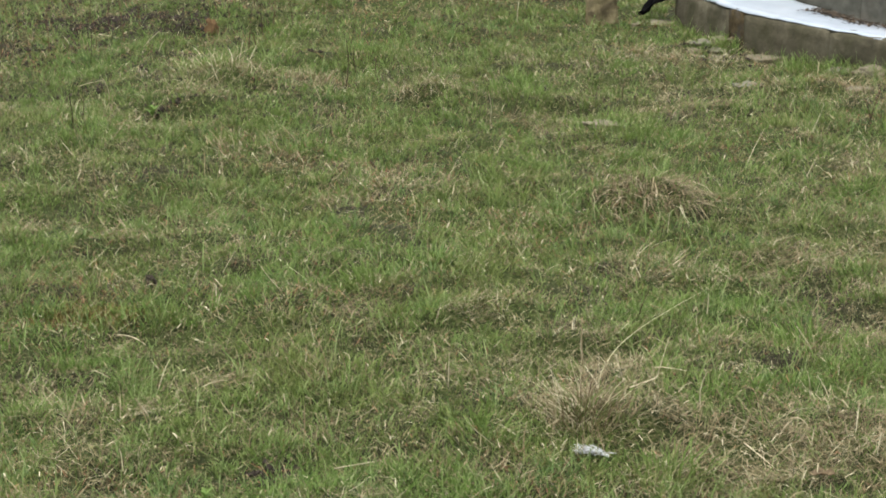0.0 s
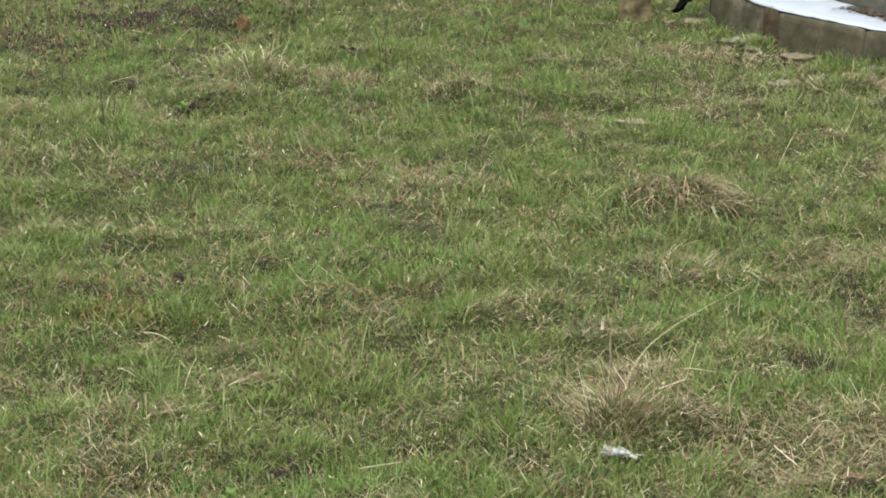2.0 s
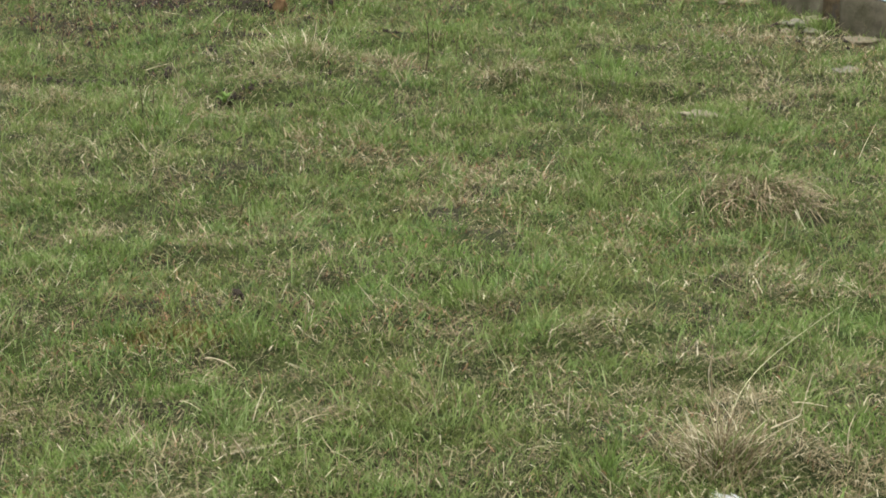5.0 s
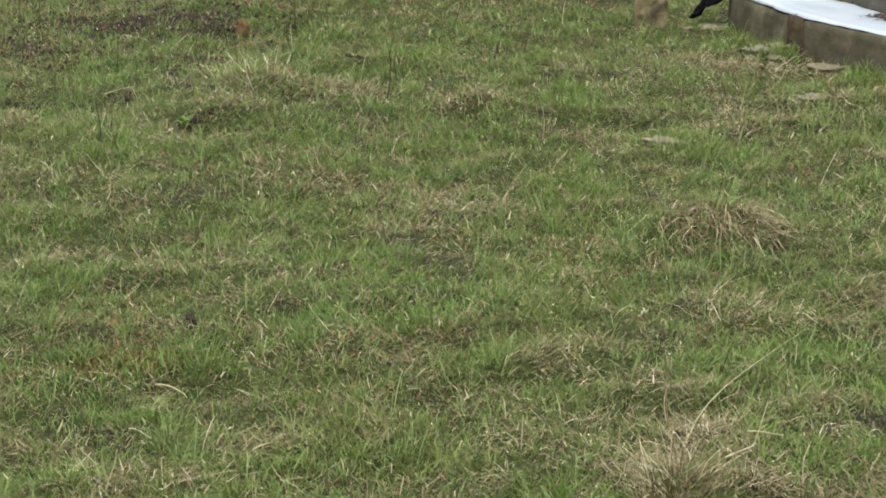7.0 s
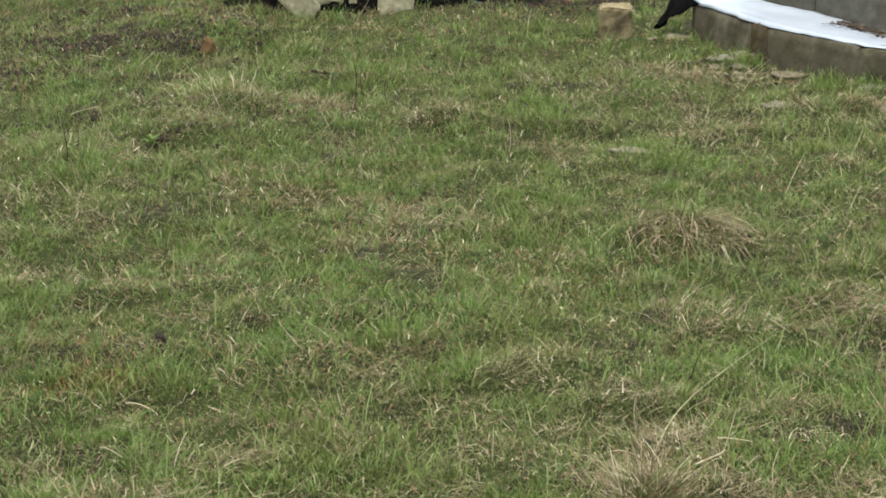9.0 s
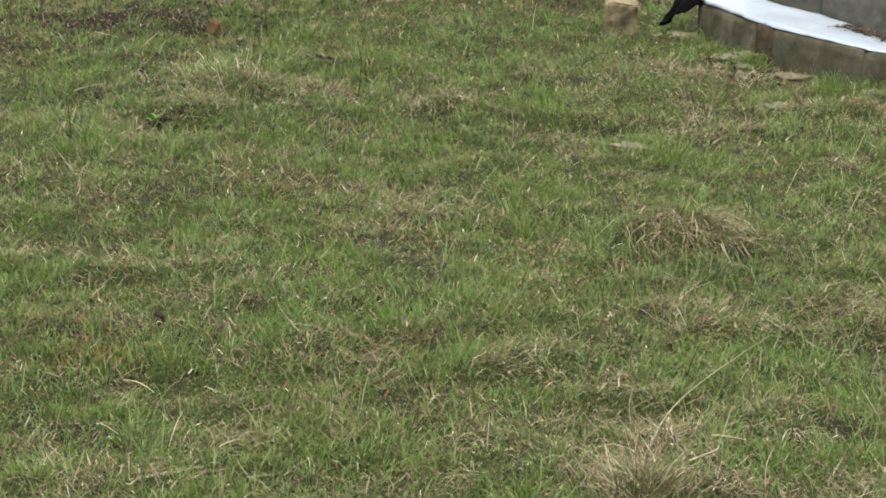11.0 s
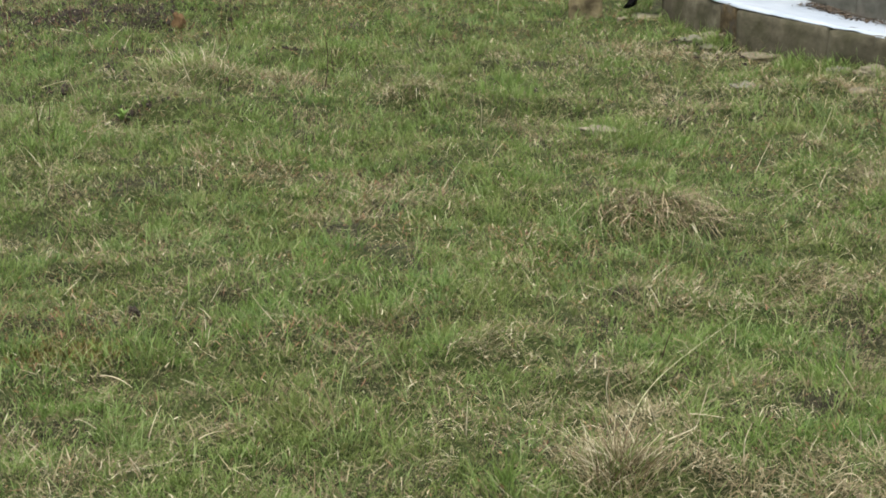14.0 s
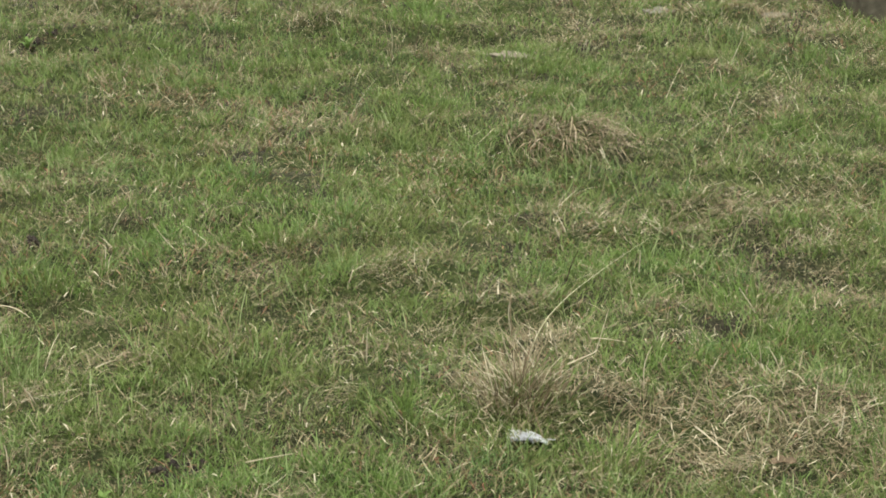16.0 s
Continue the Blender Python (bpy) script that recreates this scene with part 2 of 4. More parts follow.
def build_ground():
    xs, ys = steps(-2.8, 3.0, 0.035, 900), steps(2.6, 10.6, 0.035, 900)
    X, Y = np.meshgrid(xs, ys)
    near = np.clip(1 - (np.maximum(np.abs(X - 0.1) - 2.9, 0) + np.maximum(np.abs(Y - 6.6) - 4, 0)) / 20, 0, 1)
    Z = ground_z(X, Y) * near
    v = np.stack([X, Y, Z], -1).reshape(-1, 3)
    w, h = len(xs), len(ys)
    k = (np.arange(h - 1)[:, None] * w + np.arange(w - 1)).reshape(-1)
    f = np.stack([k, k + 1, k + w + 1, k + w], 1)
    me = bpy.data.meshes.new("ground")
    me.from_pydata(v.tolist(), [], f.tolist())
    me.polygons.foreach_set("use_smooth", [True] * len(me.polygons))
    me.materials.append(SOIL)
    tagged(new("ground", me), "brown meadow soil with moss, under short grass", "ground", kind="structure")


build_ground()


# ---- blades ----
def blades(name, base, length, width, turn, lean, bend, mat, parent=None, twist=None, joints=3):
    """One mesh of narrow curved blades, each tapering to a point. lean and bend: radians from the upright at the foot, and added on the way up."""
    k = len(base)
    levels = np.array([0.0, 0.4, 0.75, 1.0]) if joints == 3 else np.array([0.0, 0.55, 1.0]) if joints == 2 else np.linspace(0, 1, joints + 1)
    tw = turn + (np.pi / 2 if twist is None else twist)
    side = np.stack([np.cos(tw), np.sin(tw), np.zeros(k)], 1)
    ahead = np.stack([np.cos(turn), np.sin(turn), np.zeros(k)], 1)
    pts = [base]
    for i in range(1, joints + 1):
        tilt = lean + bend * (i - 1) / (joints - 1)
        stepv = ahead * np.sin(tilt)[:, None] + np.array([0, 0, 1.0]) * np.cos(tilt)[:, None]
        pts.append(pts[-1] + stepv * (length * (levels[i] - levels[i - 1]))[:, None])
    nv = 2 * joints + 1
    v = np.empty((k, nv, 3))
    for i, wf in enumerate((0.8, 1.0, 0.65)[:joints] if joints < 4 else np.linspace(1.0, 0.6, joints)):
        o = side * (width * wf * 0.5)[:, None]
        v[:, 2 * i], v[:, 2 * i + 1] = pts[i] - o, pts[i] + o
    v[:, nv - 1] = pts[joints]
    quads = [c for i in range(joints - 1) for c in (2 * i, 2 * i + 1, 2 * i + 3, 2 * i + 2)]
    one = np.array(quads + [nv - 3, nv - 2, nv - 1])
    loops = ((np.arange(k) * nv)[:, None] + one).reshape(-1)
    starts = ((np.arange(k) * len(one))[:, None] + np.arange(joints) * 4).reshape(-1)
    me = bpy.data.meshes.new(name)
    me.vertices.add(k * nv), me.loops.add(len(loops)), me.polygons.add(k * joints)
    me.vertices.foreach_set("co", v.reshape(-1).astype(np.float32))
    me.loops.foreach_set("vertex_index", loops.astype(np.int32))
    me.polygons.foreach_set("loop_start", starts.astype(np.int32))
    me.polygons.foreach_set("use_smooth", np.ones(k * joints, bool))
    me.update(calc_edges=True)
    me.materials.append(mat)
    ob = new(name, me)
    ob.parent = parent
    return ob


# where old straw outweighs the new grass: x, y, half width, half depth, weight
DRY = [(-0.72, 4.2, 0.3, 0.16, 0.7), (-0.55, 3.95, 0.3, 0.1, 0.6), (0.25, 4.35, 0.25, 0.15, 0.45), (-0.1, 5.6, 0.3, 0.2, 0.4), (-1.0, 5.2, 0.3, 0.2, 0.45), (-0.25, 3.45, 0.2, 0.1, 0.5), (0.65, 5.5, 0.26, 0.12, 1.0), (0.36, 3.64, 0.11, 0.1, 0.7), (-0.82, 7.22, 0.24, 0.2, 0.8), (0.85, 3.48, 0.34, 0.2, 1.0), (-0.75, 3.72, 0.35, 0.14, 0.9), (0.75, 4.82, 0.3, 0.12, 0.9), (1.05, 4.6, 0.2, 0.16, 0.7), (-0.68, 4.42, 0.3, 0.12, 0.8), (-0.15, 4.6, 0.25, 0.1, 0.7), (0.17, 4.3, 0.12, 0.08, 0.7), (-0.25, 3.4, 0.3, 0.1, 0.6), (-0.52, 3.42, 0.18, 0.12, 1.0), (0.0, 7.0, 0.18, 0.14, 1.0),
       (1.0, 4.95, 0.35, 0.22, 0.8), (0.6, 4.85, 0.32, 0.2, 1.0), (-0.6, 3.65, 0.3, 0.15, 0.9), (1.1, 7.8, 0.35, 0.45, 0.9), (-0.45, 4.6, 0.25, 0.18, 0.6),
       (0.75, 6.9, 0.4, 0.2, 0.7), (-0.9, 4.45, 0.2, 0.15, 0.6), (-1.2, 5.9, 0.3, 0.2, 0.5), (1.2, 5.9, 0.3, 0.2, 0.5)]
# bare or trodden spots where little grows: x, y, half width, half depth, weight
BARE = [(-1.4, 8.5, 0.6, 0.35, 1.3), (-1.2, 7.75, 0.9, 0.16, 0.55), (-1.0, 6.72, 0.13, 0.1, 0.9), (-0.8, 6.6, 0.22, 0.08, 0.7), (-0.7, 7.0, 0.12, 0.12, 0.7), (0.72, 7.1, 0.3, 0.12, 0.6),
        (0.735, 4.0, 0.03, 0.025, 1.1), (-1.5, 7.1, 0.45, 0.06, 0.8), (-1.08, 8.34, 0.08, 0.08, 1.0), (-1.75, 9.0, 0.4, 0.3, 0.8), (1.2, 7.95, 0.18, 0.25, 0.7),
        (-0.25, 3.45, 0.12, 0.08, 0.7), (0.0, 6.88, 0.08, 0.05, 0.8), (-0.35, 9.05, 0.8, 0.16, 1.1), (0.69, 5.36, 0.22, 0.05, 0.9), (-0.3, 8.7, 0.9, 0.3, 0.5), (0.35, 9.35, 0.6, 0.25, 0.9), (-1.9, 8.2, 0.4, 0.4, 0.8), (-1.0, 8.78, 0.45, 0.2, 1.0), (-1.65, 7.95, 0.3, 0.1, 0.8), (0.05, 9.32, 0.35, 0.1, 1.2), (0.65, 9.5, 0.8, 0.22, 1.3), (-1.2, 9.3, 0.8, 0.2, 1.2), (-0.2, 9.5, 0.75, 0.2, 1.5), (-2.02, 8.12, 0.25, 0.09, 1.3), (-1.5, 8.55, 0.3, 0.12, 1.3)]


def weight(x, y, spots):
    out = np.zeros_like(x)
    for sx, sy, rx, ry, w in spots:
        out = np.maximum(out, w * np.exp(-((x - sx) / rx) ** 2 - ((y - sy) / ry) ** 2))
    return out


def dryness(x, y):
    return np.clip(weight(x, y, DRY) + 2.5 * (field(x, y, 0.42, 3) - 0.605) + 1.5 * (field(x, y, 0.14, 4) - 0.58), 0, 1)


def bareness(x, y):
    return np.clip(np.maximum(weight(x, y, BARE), weight(x, y, [(*q[:4], 1.1) for q in HOLLOWS])) + 2.4 * (field(x, y, 0.19, 5) - 0.74) + 1.6 * np.clip(field(x, y, 0.08, 4) - 0.75, 0, 1), 0, 1)


def in_bed(x, y):
    """Inside the raised bed, where nothing grows."""
    return ((x - 1.09) * 0.85 + (y - 8.62) * 0.53 > -0.02) & (y < 9.05 + 0.4 * (x - 1.1)) & (x > 1.06)


def inner(x, y):
    """1 in the stretch that the camera passes, fading out over its margin."""
    half = 0.55 + 0.225 * y
    return np.clip((half - np.abs(x - 0.06)) / 0.22, 0, 1) * np.clip((y - 2.75) / 0.35, 0, 1) * np.clip((10.3 - y) / 0.4, 0, 1)


def scatter(count, near, keep):
    """Feet of blades over the field, denser where it is passed nearest. near: the power by which it thins out with distance."""
    y = 2.75 + 7.55 * rng.random(count) ** near
    half = 0.55 + 0.225 * y
    x = 0.06 + (rng.random(count) * 2 - 1) * half
    ok = (rng.random(count) < keep(x, y) * inner(x, y)) & ~in_bed(x, y)
    x, y = x[ok], y[ok]
    return np.stack([x, y, ground_z(x, y) - 0.004], 1)


def grow(name, base, lo, hi, w_lo, w_hi, lean, bend, mat, label, lift=0.0, joints=3):
    k = len(base)
    ln = (lo + (hi - lo) * rng.random(k) ** 1.6) * (0.4 + 1.15 * field(base[:, 0], base[:, 1], 0.07, 3)) * (0.75 + 0.06 * base[:, 1])
    wd = (w_lo + (w_hi - w_lo) * rng.random(k)) * (1.1 + 0.055 * base[:, 1])
    base = base + np.stack([np.zeros(k), np.zeros(k), lift * rng.random(k)], 1)
    ob = blades(name, base, ln, wd, rng.random(k) * 2 * np.pi, lean[0] + (lean[1] - lean[0]) * rng.random(k), bend[0] + (bend[1] - bend[0]) * rng.random(k), mat,
                twist=rng.random(k) * np.pi, joints=joints)
    return tagged(ob, label, "grass", kind="stuff")


def sprigs(name, count, keep, per, spread, lo, hi, w_lo, w_hi, lean, bend, mat, label, joints=3):
    """Small tufts: each a handful of blades from one foot that fan outwards, long and short by the tuft."""
    feet = scatter(count, 1.35, keep)
    k = len(feet)
    many = rng.integers(per[0], per[1] + 1, k)
    own = np.repeat(np.arange(k), many)
    n = len(own)
    tall = (0.65 + 0.7 * rng.random(k))[own] * (0.8 + 0.05 * feet[own, 1])
    wide = (0.6 + 0.9 * rng.random(k))[own] * spread
    a = rng.random(n) * 2 * np.pi
    r = wide * np.sqrt(rng.random(n))
    x, y = feet[own, 0] + r * np.cos(a) * 1.25, feet[own, 1] + r * np.sin(a)
    stay = rng.random(n) > 0.9 * bareness(x, y)
    own, a, r, x, y, tall, wide, n = own[stay], a[stay], r[stay], x[stay], y[stay], tall[stay], wide[stay], int(stay.sum())
    wind = (rng.random(k) * 2 * np.pi)[own]
    turn = np.where(rng.random(n) < 0.3, wind, a) + rng.normal(0, 0.5, n)
    tilt = (lean[0] + (lean[1] - lean[0]) * (0.55 * rng.random(n) + 0.45 * r / wide))
    ob = blades(name, np.stack([x, y, ground_z(x, y) - 0.004], 1), (lo + (hi - lo) * rng.random(n) ** 1.3) * tall, (w_lo + (w_hi - w_lo) * rng.random(n)) * (1.0 + 0.055 * y), turn, tilt,
                bend[0] + (bend[1] - bend[0]) * rng.random(n), mat, twist=rng.random(n) * np.pi, joints=joints)
    return tagged(ob, label, "grass", kind="stuff")


def mats(name, count, keep, per, size, lo, hi, width, mat, label):
    """Flattened swathes of dead grass, each combed its own way, lying on what grows below."""
    feet = scatter(count, 1.2, keep)
    k = len(feet)
    many = rng.integers(per[0], per[1] + 1, k)
    own = np.repeat(np.arange(k), many)
    n = len(own)
    r = (size[0] + (size[1] - size[0]) * rng.random(k))[own]
    x, y = feet[own, 0] + rng.normal(0, 0.55, n) * r * 1.3, feet[own, 1] + rng.normal(0, 0.45, n) * r
    stay = (rng.random(n) > 0.9 * bareness(x, y)) & ~in_bed(x, y)
    own, x, y, n = own[stay], x[stay], y[stay], int(stay.sum())
    turn = (rng.random(k) * 2 * np.pi)[own] + rng.normal(0, 0.55, n)
    ob = blades(name, np.stack([x, y, ground_z(x, y) + 0.022 * rng.random(n)], 1), lo + (hi - lo) * rng.random(n), width * (0.6 + 0.8 * rng.random(n)) * (1 + 0.05 * y), turn,
                1.15 + 0.4 * rng.random(n), rng.normal(0.15, 0.35, n), mat, twist=rng.random(n) * np.pi)
    return tagged(ob, label, "dead grass", kind="stuff")


open_turf = lambda x, y: (1 - 0.75 * dryness(x, y)) * (1 - 0.9 * bareness(x, y)) * (1 - 0.5 * np.clip((y - 7.8) / 1.4, 0, 1))
litter = lambda x, y: (1 - 0.85 * bareness(x, y)) * (1 - 0.5 * np.clip((y - 7.2) / 1.2, 0, 1))
patchy = lambda x, y, size, layer, cut: np.clip(4 * (field(x, y, size, layer) - cut), 0, 1)
grow("meadow_grass", scatter(170000, 1.35, lambda x, y: open_turf(x, y) * np.clip(1.5 * field(x, y, 0.055, 1) - 0.02, 0.12, 1)), 0.015, 0.042, 0.0012, 0.0024,
     (0.1, 1.1), (0.1, 1.1), GREEN, "short fresh green spring grass", joints=2)
sprigs("grass_sprigs", 17000, lambda x, y: open_turf(x, y) * (0.12 + 0.88 * patchy(x, y, 0.13, 2, 0.4)), (8, 22), 0.018, 0.02, 0.058, 0.0011, 0.0022, (0.05, 0.85), (0.1, 1.0), GREEN,
       "small separate tufts of fresh green grass", 2)
sprigs("light_grass_sprigs", 4600, lambda x, y: open_turf(x, y) * patchy(x, y, 0.24, 4, 0.42), (7, 18), 0.016, 0.022, 0.062, 0.0011, 0.0022, (0.05, 0.8), (0.2, 1.1), LIGHT_GREEN,
       "yellowish green tufts of young grass", 2)
sprigs("deep_grass_sprigs", 3600, lambda x, y: open_turf(x, y) * patchy(x, y, 0.3, 0, 0.42), (9, 24), 0.028, 0.022, 0.055, 0.0013, 0.0024, (0.1, 1.0), (0.1, 1.0), DEEP_GREEN,
       "darker bluish green tufts of grass", 2)
sprigs("long_grass_blades", 5200, lambda x, y: open_turf(x, y), (1, 3), 0.02, 0.05, 0.09, 0.0012, 0.0022, (0.05, 0.7), (0.1, 0.9), LIGHT_GREEN, "single long light green blades over the turf")
grow("olive_grass", scatter(120000, 1.35, lambda x, y: 0.75 * (1 - 0.85 * bareness(x, y))), 0.012, 0.04, 0.0012, 0.0024, (0.3, 1.2), (0.1, 0.8), OLIVE,
     "olive half-withered grass blades close to the soil", joints=2)
grow("straw_litter", scatter(110000, 1.35, lambda x, y: (0.27 + 0.73 * dryness(x, y)) * litter(x, y)), 0.02, 0.075, 0.0008, 0.0018, (0.8, 1.6), (-0.3, 0.7), STRAW,
     "dry tan straw lying flat between the grass", 0.025, 2)
mats("dead_grass_mats", 1300, lambda x, y: (0.18 + 0.82 * dryness(x, y)) * litter(x, y), (16, 50), (0.03, 0.08), 0.025, 0.08, 0.0012, STRAW, "swathes of flattened tan dead grass")
mats("brown_grass_mats", 1100, lambda x, y: (0.2 + 0.5 * patchy(x, y, 0.35, 5, 0.4) + 0.3 * dryness(x, y)) * litter(x, y), (20, 60), (0.03, 0.09), 0.02, 0.07, 0.0015, OLD_STRAW, "swathes of brown rotting dead grass")
sprigs("pale_bents", 1900, lambda x, y: (0.14 + 0.86 * dryness(x, y)) * litter(x, y), (1, 5), 0.03, 0.04, 0.12, 0.0010, 0.0018, (0.2, 1.45), (0.3, 2.2), PALE, "bleached pale bents arching out of the grass", 5)
sprigs("tan_bents", 2400, lambda x, y: (0.15 + 0.85 * dryness(x, y)) * litter(x, y), (2, 7), 0.035, 0.03, 0.1, 0.0010, 0.0018, (0.2, 1.45), (0.2, 1.6), STRAW, "tan dead bents leaning out of the grass", 4)
grow("pale_chips", scatter(16000, 1.35, lambda x, y: 0.35 + 0.65 * dryness(x, y)), 0.01, 0.032, 0.0012, 0.0024, (0.5, 1.5), (-0.3, 0.9), PALE, "short bleached bits of dead leaf in the grass", 0.03, 2)
grow("russet_litter", scatter(80000, 1.35, lambda x, y: 0.15 + 0.85 * np.clip(3 * (field(x, y, 0.3, 0) - 0.55), 0, 1) + 0.5 * np.clip((y - 7.6) / 1.4, 0, 1)), 0.012, 0.04, 0.001, 0.0024, (0.8, 1.5), (0, 0.5), RUSSET,
     "russet dead leaves and stems on the soil", 0.012, 2)
grow("turf_thatch", scatter(300000, 1.5, lambda x, y: (0.5 + 0.5 * field(x, y, 0.04, 2)) * (1 - 0.85 * bareness(x, y))), 0.006, 0.018, 0.0018, 0.004, (0.5, 1.45), (0.0, 0.9), THATCH,
     "fine dull thatch of moss and dead leaf close to the soil", 0.006, 2)


def outer_grass():
    """The same meadow beyond that stretch, in fewer and broader blades."""
    for name, k, lo, hi, w_lo, w_hi, lean, mat, label in (
            ("outer_meadow_grass", 90000, 0.03, 0.08, 0.004, 0.008, (0.1, 1.0), GREEN, "short green meadow grass further out"),
            ("outer_olive_grass", 90000, 0.02, 0.07, 0.004, 0.008, (0.4, 1.3), OLIVE, "olive half-withered grass further out"),
            ("outer_straw", 90000, 0.03, 0.1, 0.003, 0.006, (0.8, 1.5), STRAW, "dry straw in the meadow further out")):
        x, y = 0.1 + rng.normal(0, 4.2, k), 5.5 + rng.normal(0, 5.0, k)
        ok = (rng.random(k) > inner(x, y)) & ~in_bed(x, y) & ~((x > 1.0) & (x < 3.6) & (y > 6.6) & (y < 9.8))
        x, y = x[ok], y[ok]
        grow(name, np.stack([x, y, ground_z(x, y) - 0.004], 1), lo, hi, w_lo, w_hi, lean, (0.1, 0.9), mat, label, joints=2)


outer_grass()


# ---- tufts ----
def tuft(place, radius, count, lo, hi, lean, label, mat=STRAW, toward=None, width=0.002, group="dry grass tufts", owner=None, name="dead_foliage"):
    """A clump of blades; with owner, more blades for a clump that stands."""
    x0, y0 = place
    a, r = rng.random(count) * 2 * np.pi, radius * np.sqrt(rng.random(count))
    x, y = r * np.cos(a), r * np.sin(a)
    base = np.stack([x, y, ground_z(x0 + x, y0 + y) - gz(x0, y0) - 0.004], 1)
    turn = a + rng.normal(0, 0.9, count)
    if toward is not None:
        turn = toward + rng.normal(0, 0.75, count)
    lean_v = lean[0] + (lean[1] - lean[0]) * (0.5 * r / radius + 0.5 * rng.random(count))
    top = owner or thing("grass_tuft", (x0, y0, gz(x0, y0)), label, "grass tuft", group)
    ob = blades(name, base, lo + (hi - lo) * rng.random(count), width * (0.6 + 0.8 * rng.random(count)), turn, lean_v, rng.normal(0.75, 0.6, count), mat, top, rng.random(count) * np.pi)
    tagged(ob, label if owner else "", kind="stuff")
    return top


near_tuft = tuft((0.365, 3.65), 0.075, 170, 0.05, 0.14, (0.05, 0.9), "loose clump of tan dead grass with long arching straws", STRAW, width=0.0016)
tuft((0.38, 3.63), 0.065, 130, 0.04, 0.12, (0.05, 0.9), "brown dead blades at its heart", OLD_STRAW, width=0.0018, owner=near_tuft, name="brown_foliage")
tuft((0.35, 3.64), 0.09, 60, 0.06, 0.15, (0.1, 1.0), "long pale straws", PALE, width=0.0014, owner=near_tuft, name="pale_foliage")
tuft((0.28, 3.66), 0.05, 45, 0.06, 0.12, (0.3, 1.1), "pale straws drooping at its side", PALE, toward=3.6, width=0.0015, owner=near_tuft, name="drooping_foliage")
tuft((0.37, 3.66), 0.12, 260, 0.03, 0.09, (0.05, 0.8), "fresh green blades", GREEN, width=0.002, owner=near_tuft, name="green_foliage")
mound_tuft = tuft((0.65, 5.56), 0.16, 480, 0.08, 0.2, (1.1, 1.55), "matted mound of combed-over dry straw", OLD_STRAW, toward=-1.2, width=0.0026)
tuft((0.66, 5.54), 0.17, 200, 0.09, 0.2, (1.1, 1.5), "tan straws combed over the mound", STRAW, toward=-1.0, width=0.0024, owner=mound_tuft, name="tan_foliage")
tuft((0.66, 5.54), 0.16, 70, 0.1, 0.24, (1.05, 1.5), "long pale straws draped over", PALE, toward=-1.1, width=0.0024, owner=mound_tuft, name="pale_foliage")
tuft((0.52, 5.5), 0.1, 130, 0.08, 0.17, (1.05, 1.5), "straws combed the other way", STRAW, toward=-2.6, width=0.002, owner=mound_tuft, name="side_foliage")
tuft((0.445, 3.47), 0.04, 90, 0.03, 0.07, (1.0, 1.5), "flat wisp of brown dead grass beside the feather", OLD_STRAW, toward=0.2, width=0.0017)
tuft((-0.81, 5.53), 0.02, 14, 0.07, 0.12, (0.0, 0.4), "few tall bright green blades", LIGHT_GREEN, width=0.0026, group="green grass clumps", name="green_foliage")
tuft((-0.63, 3.94), 0.05, 110, 0.05, 0.095, (0.05, 0.7), "lush clump of light green grass", LIGHT_GREEN, width=0.0022, group="green grass clumps", name="green_foliage")
wide_tuft = tuft((-0.82, 7.22), 0.2, 190, 0.05, 0.12, (0.5, 1.4), "wide tan clump of bent dead grass", width=0.0018)
tuft((-0.78, 7.18), 0.19, 60, 0.07, 0.16, (0.3, 1.25), "bleached straws curling over", PALE, width=0.0019, owner=wide_tuft, name="pale_foliage")
tuft((-0.8, 7.25), 0.26, 170, 0.04, 0.1, (0.05, 0.7), "fresh green blades", GREEN, width=0.0024, owner=wide_tuft, name="green_foliage")
hollow_tuft = tuft((0.0, 7.04), 0.12, 190, 0.06, 0.14, (0.6, 1.3), "small tan tuft hanging over a dark hollow", STRAW, toward=-1.5, width=0.0021)
tuft((0.0, 7.02), 0.1, 60, 0.07, 0.15, (0.5, 1.2), "pale hanging straws", PALE, toward=-1.5, width=0.0019, owner=hollow_tuft, name="pale_foliage")
tuft((0.6, 4.85), 0.22, 420, 0.04, 0.13, (0.8, 1.5), "flattened patch of tangled tan straw", width=0.0018)
tuft((0.95, 6.85), 0.25, 260, 0.05, 0.14, (0.8, 1.5), "flattened patch of dry straw on a dark rise", width=0.0026)
tuft((1.1, 7.75), 0.25, 260, 0.05, 0.14, (0.6, 1.5), "loose dry straw among rubble stones", width=0.0027)
tuft((-0.45, 7.3), 0.08, 120, 0.05, 0.12, (0.4, 1.2), "small tuft of pale dead grass", width=0.0027)
tuft((0.93, 4.9), 0.17, 300, 0.07, 0.2, (0.9, 1.45), "flattened patch of dry straw", toward=-0.4)
tuft((0.95, 3.62), 0.25, 380, 0.06, 0.16, (1.0, 1.55), "flattened mat of pale dead grass")
tuft((0.75, 3.5), 0.18, 180, 0.06, 0.16, (1.0, 1.55), "loose mat of dead grass beside bare soil")
tuft((-0.62, 3.66), 0.17, 170, 0.04, 0.1, (1.0, 1.55), "thin mat of grey-tan dead grass")
tuft((1.55, 6.95), 0.07, 22, 0.05, 0.11, (0.2, 1.2), "tuft of pale curled dead grass", PALE, width=0.0017)
tuft((1.22, 6.15), 0.08, 22, 0.05, 0.11, (0.4, 1.2), "tuft of pale curled dead grass", PALE, width=0.0017)
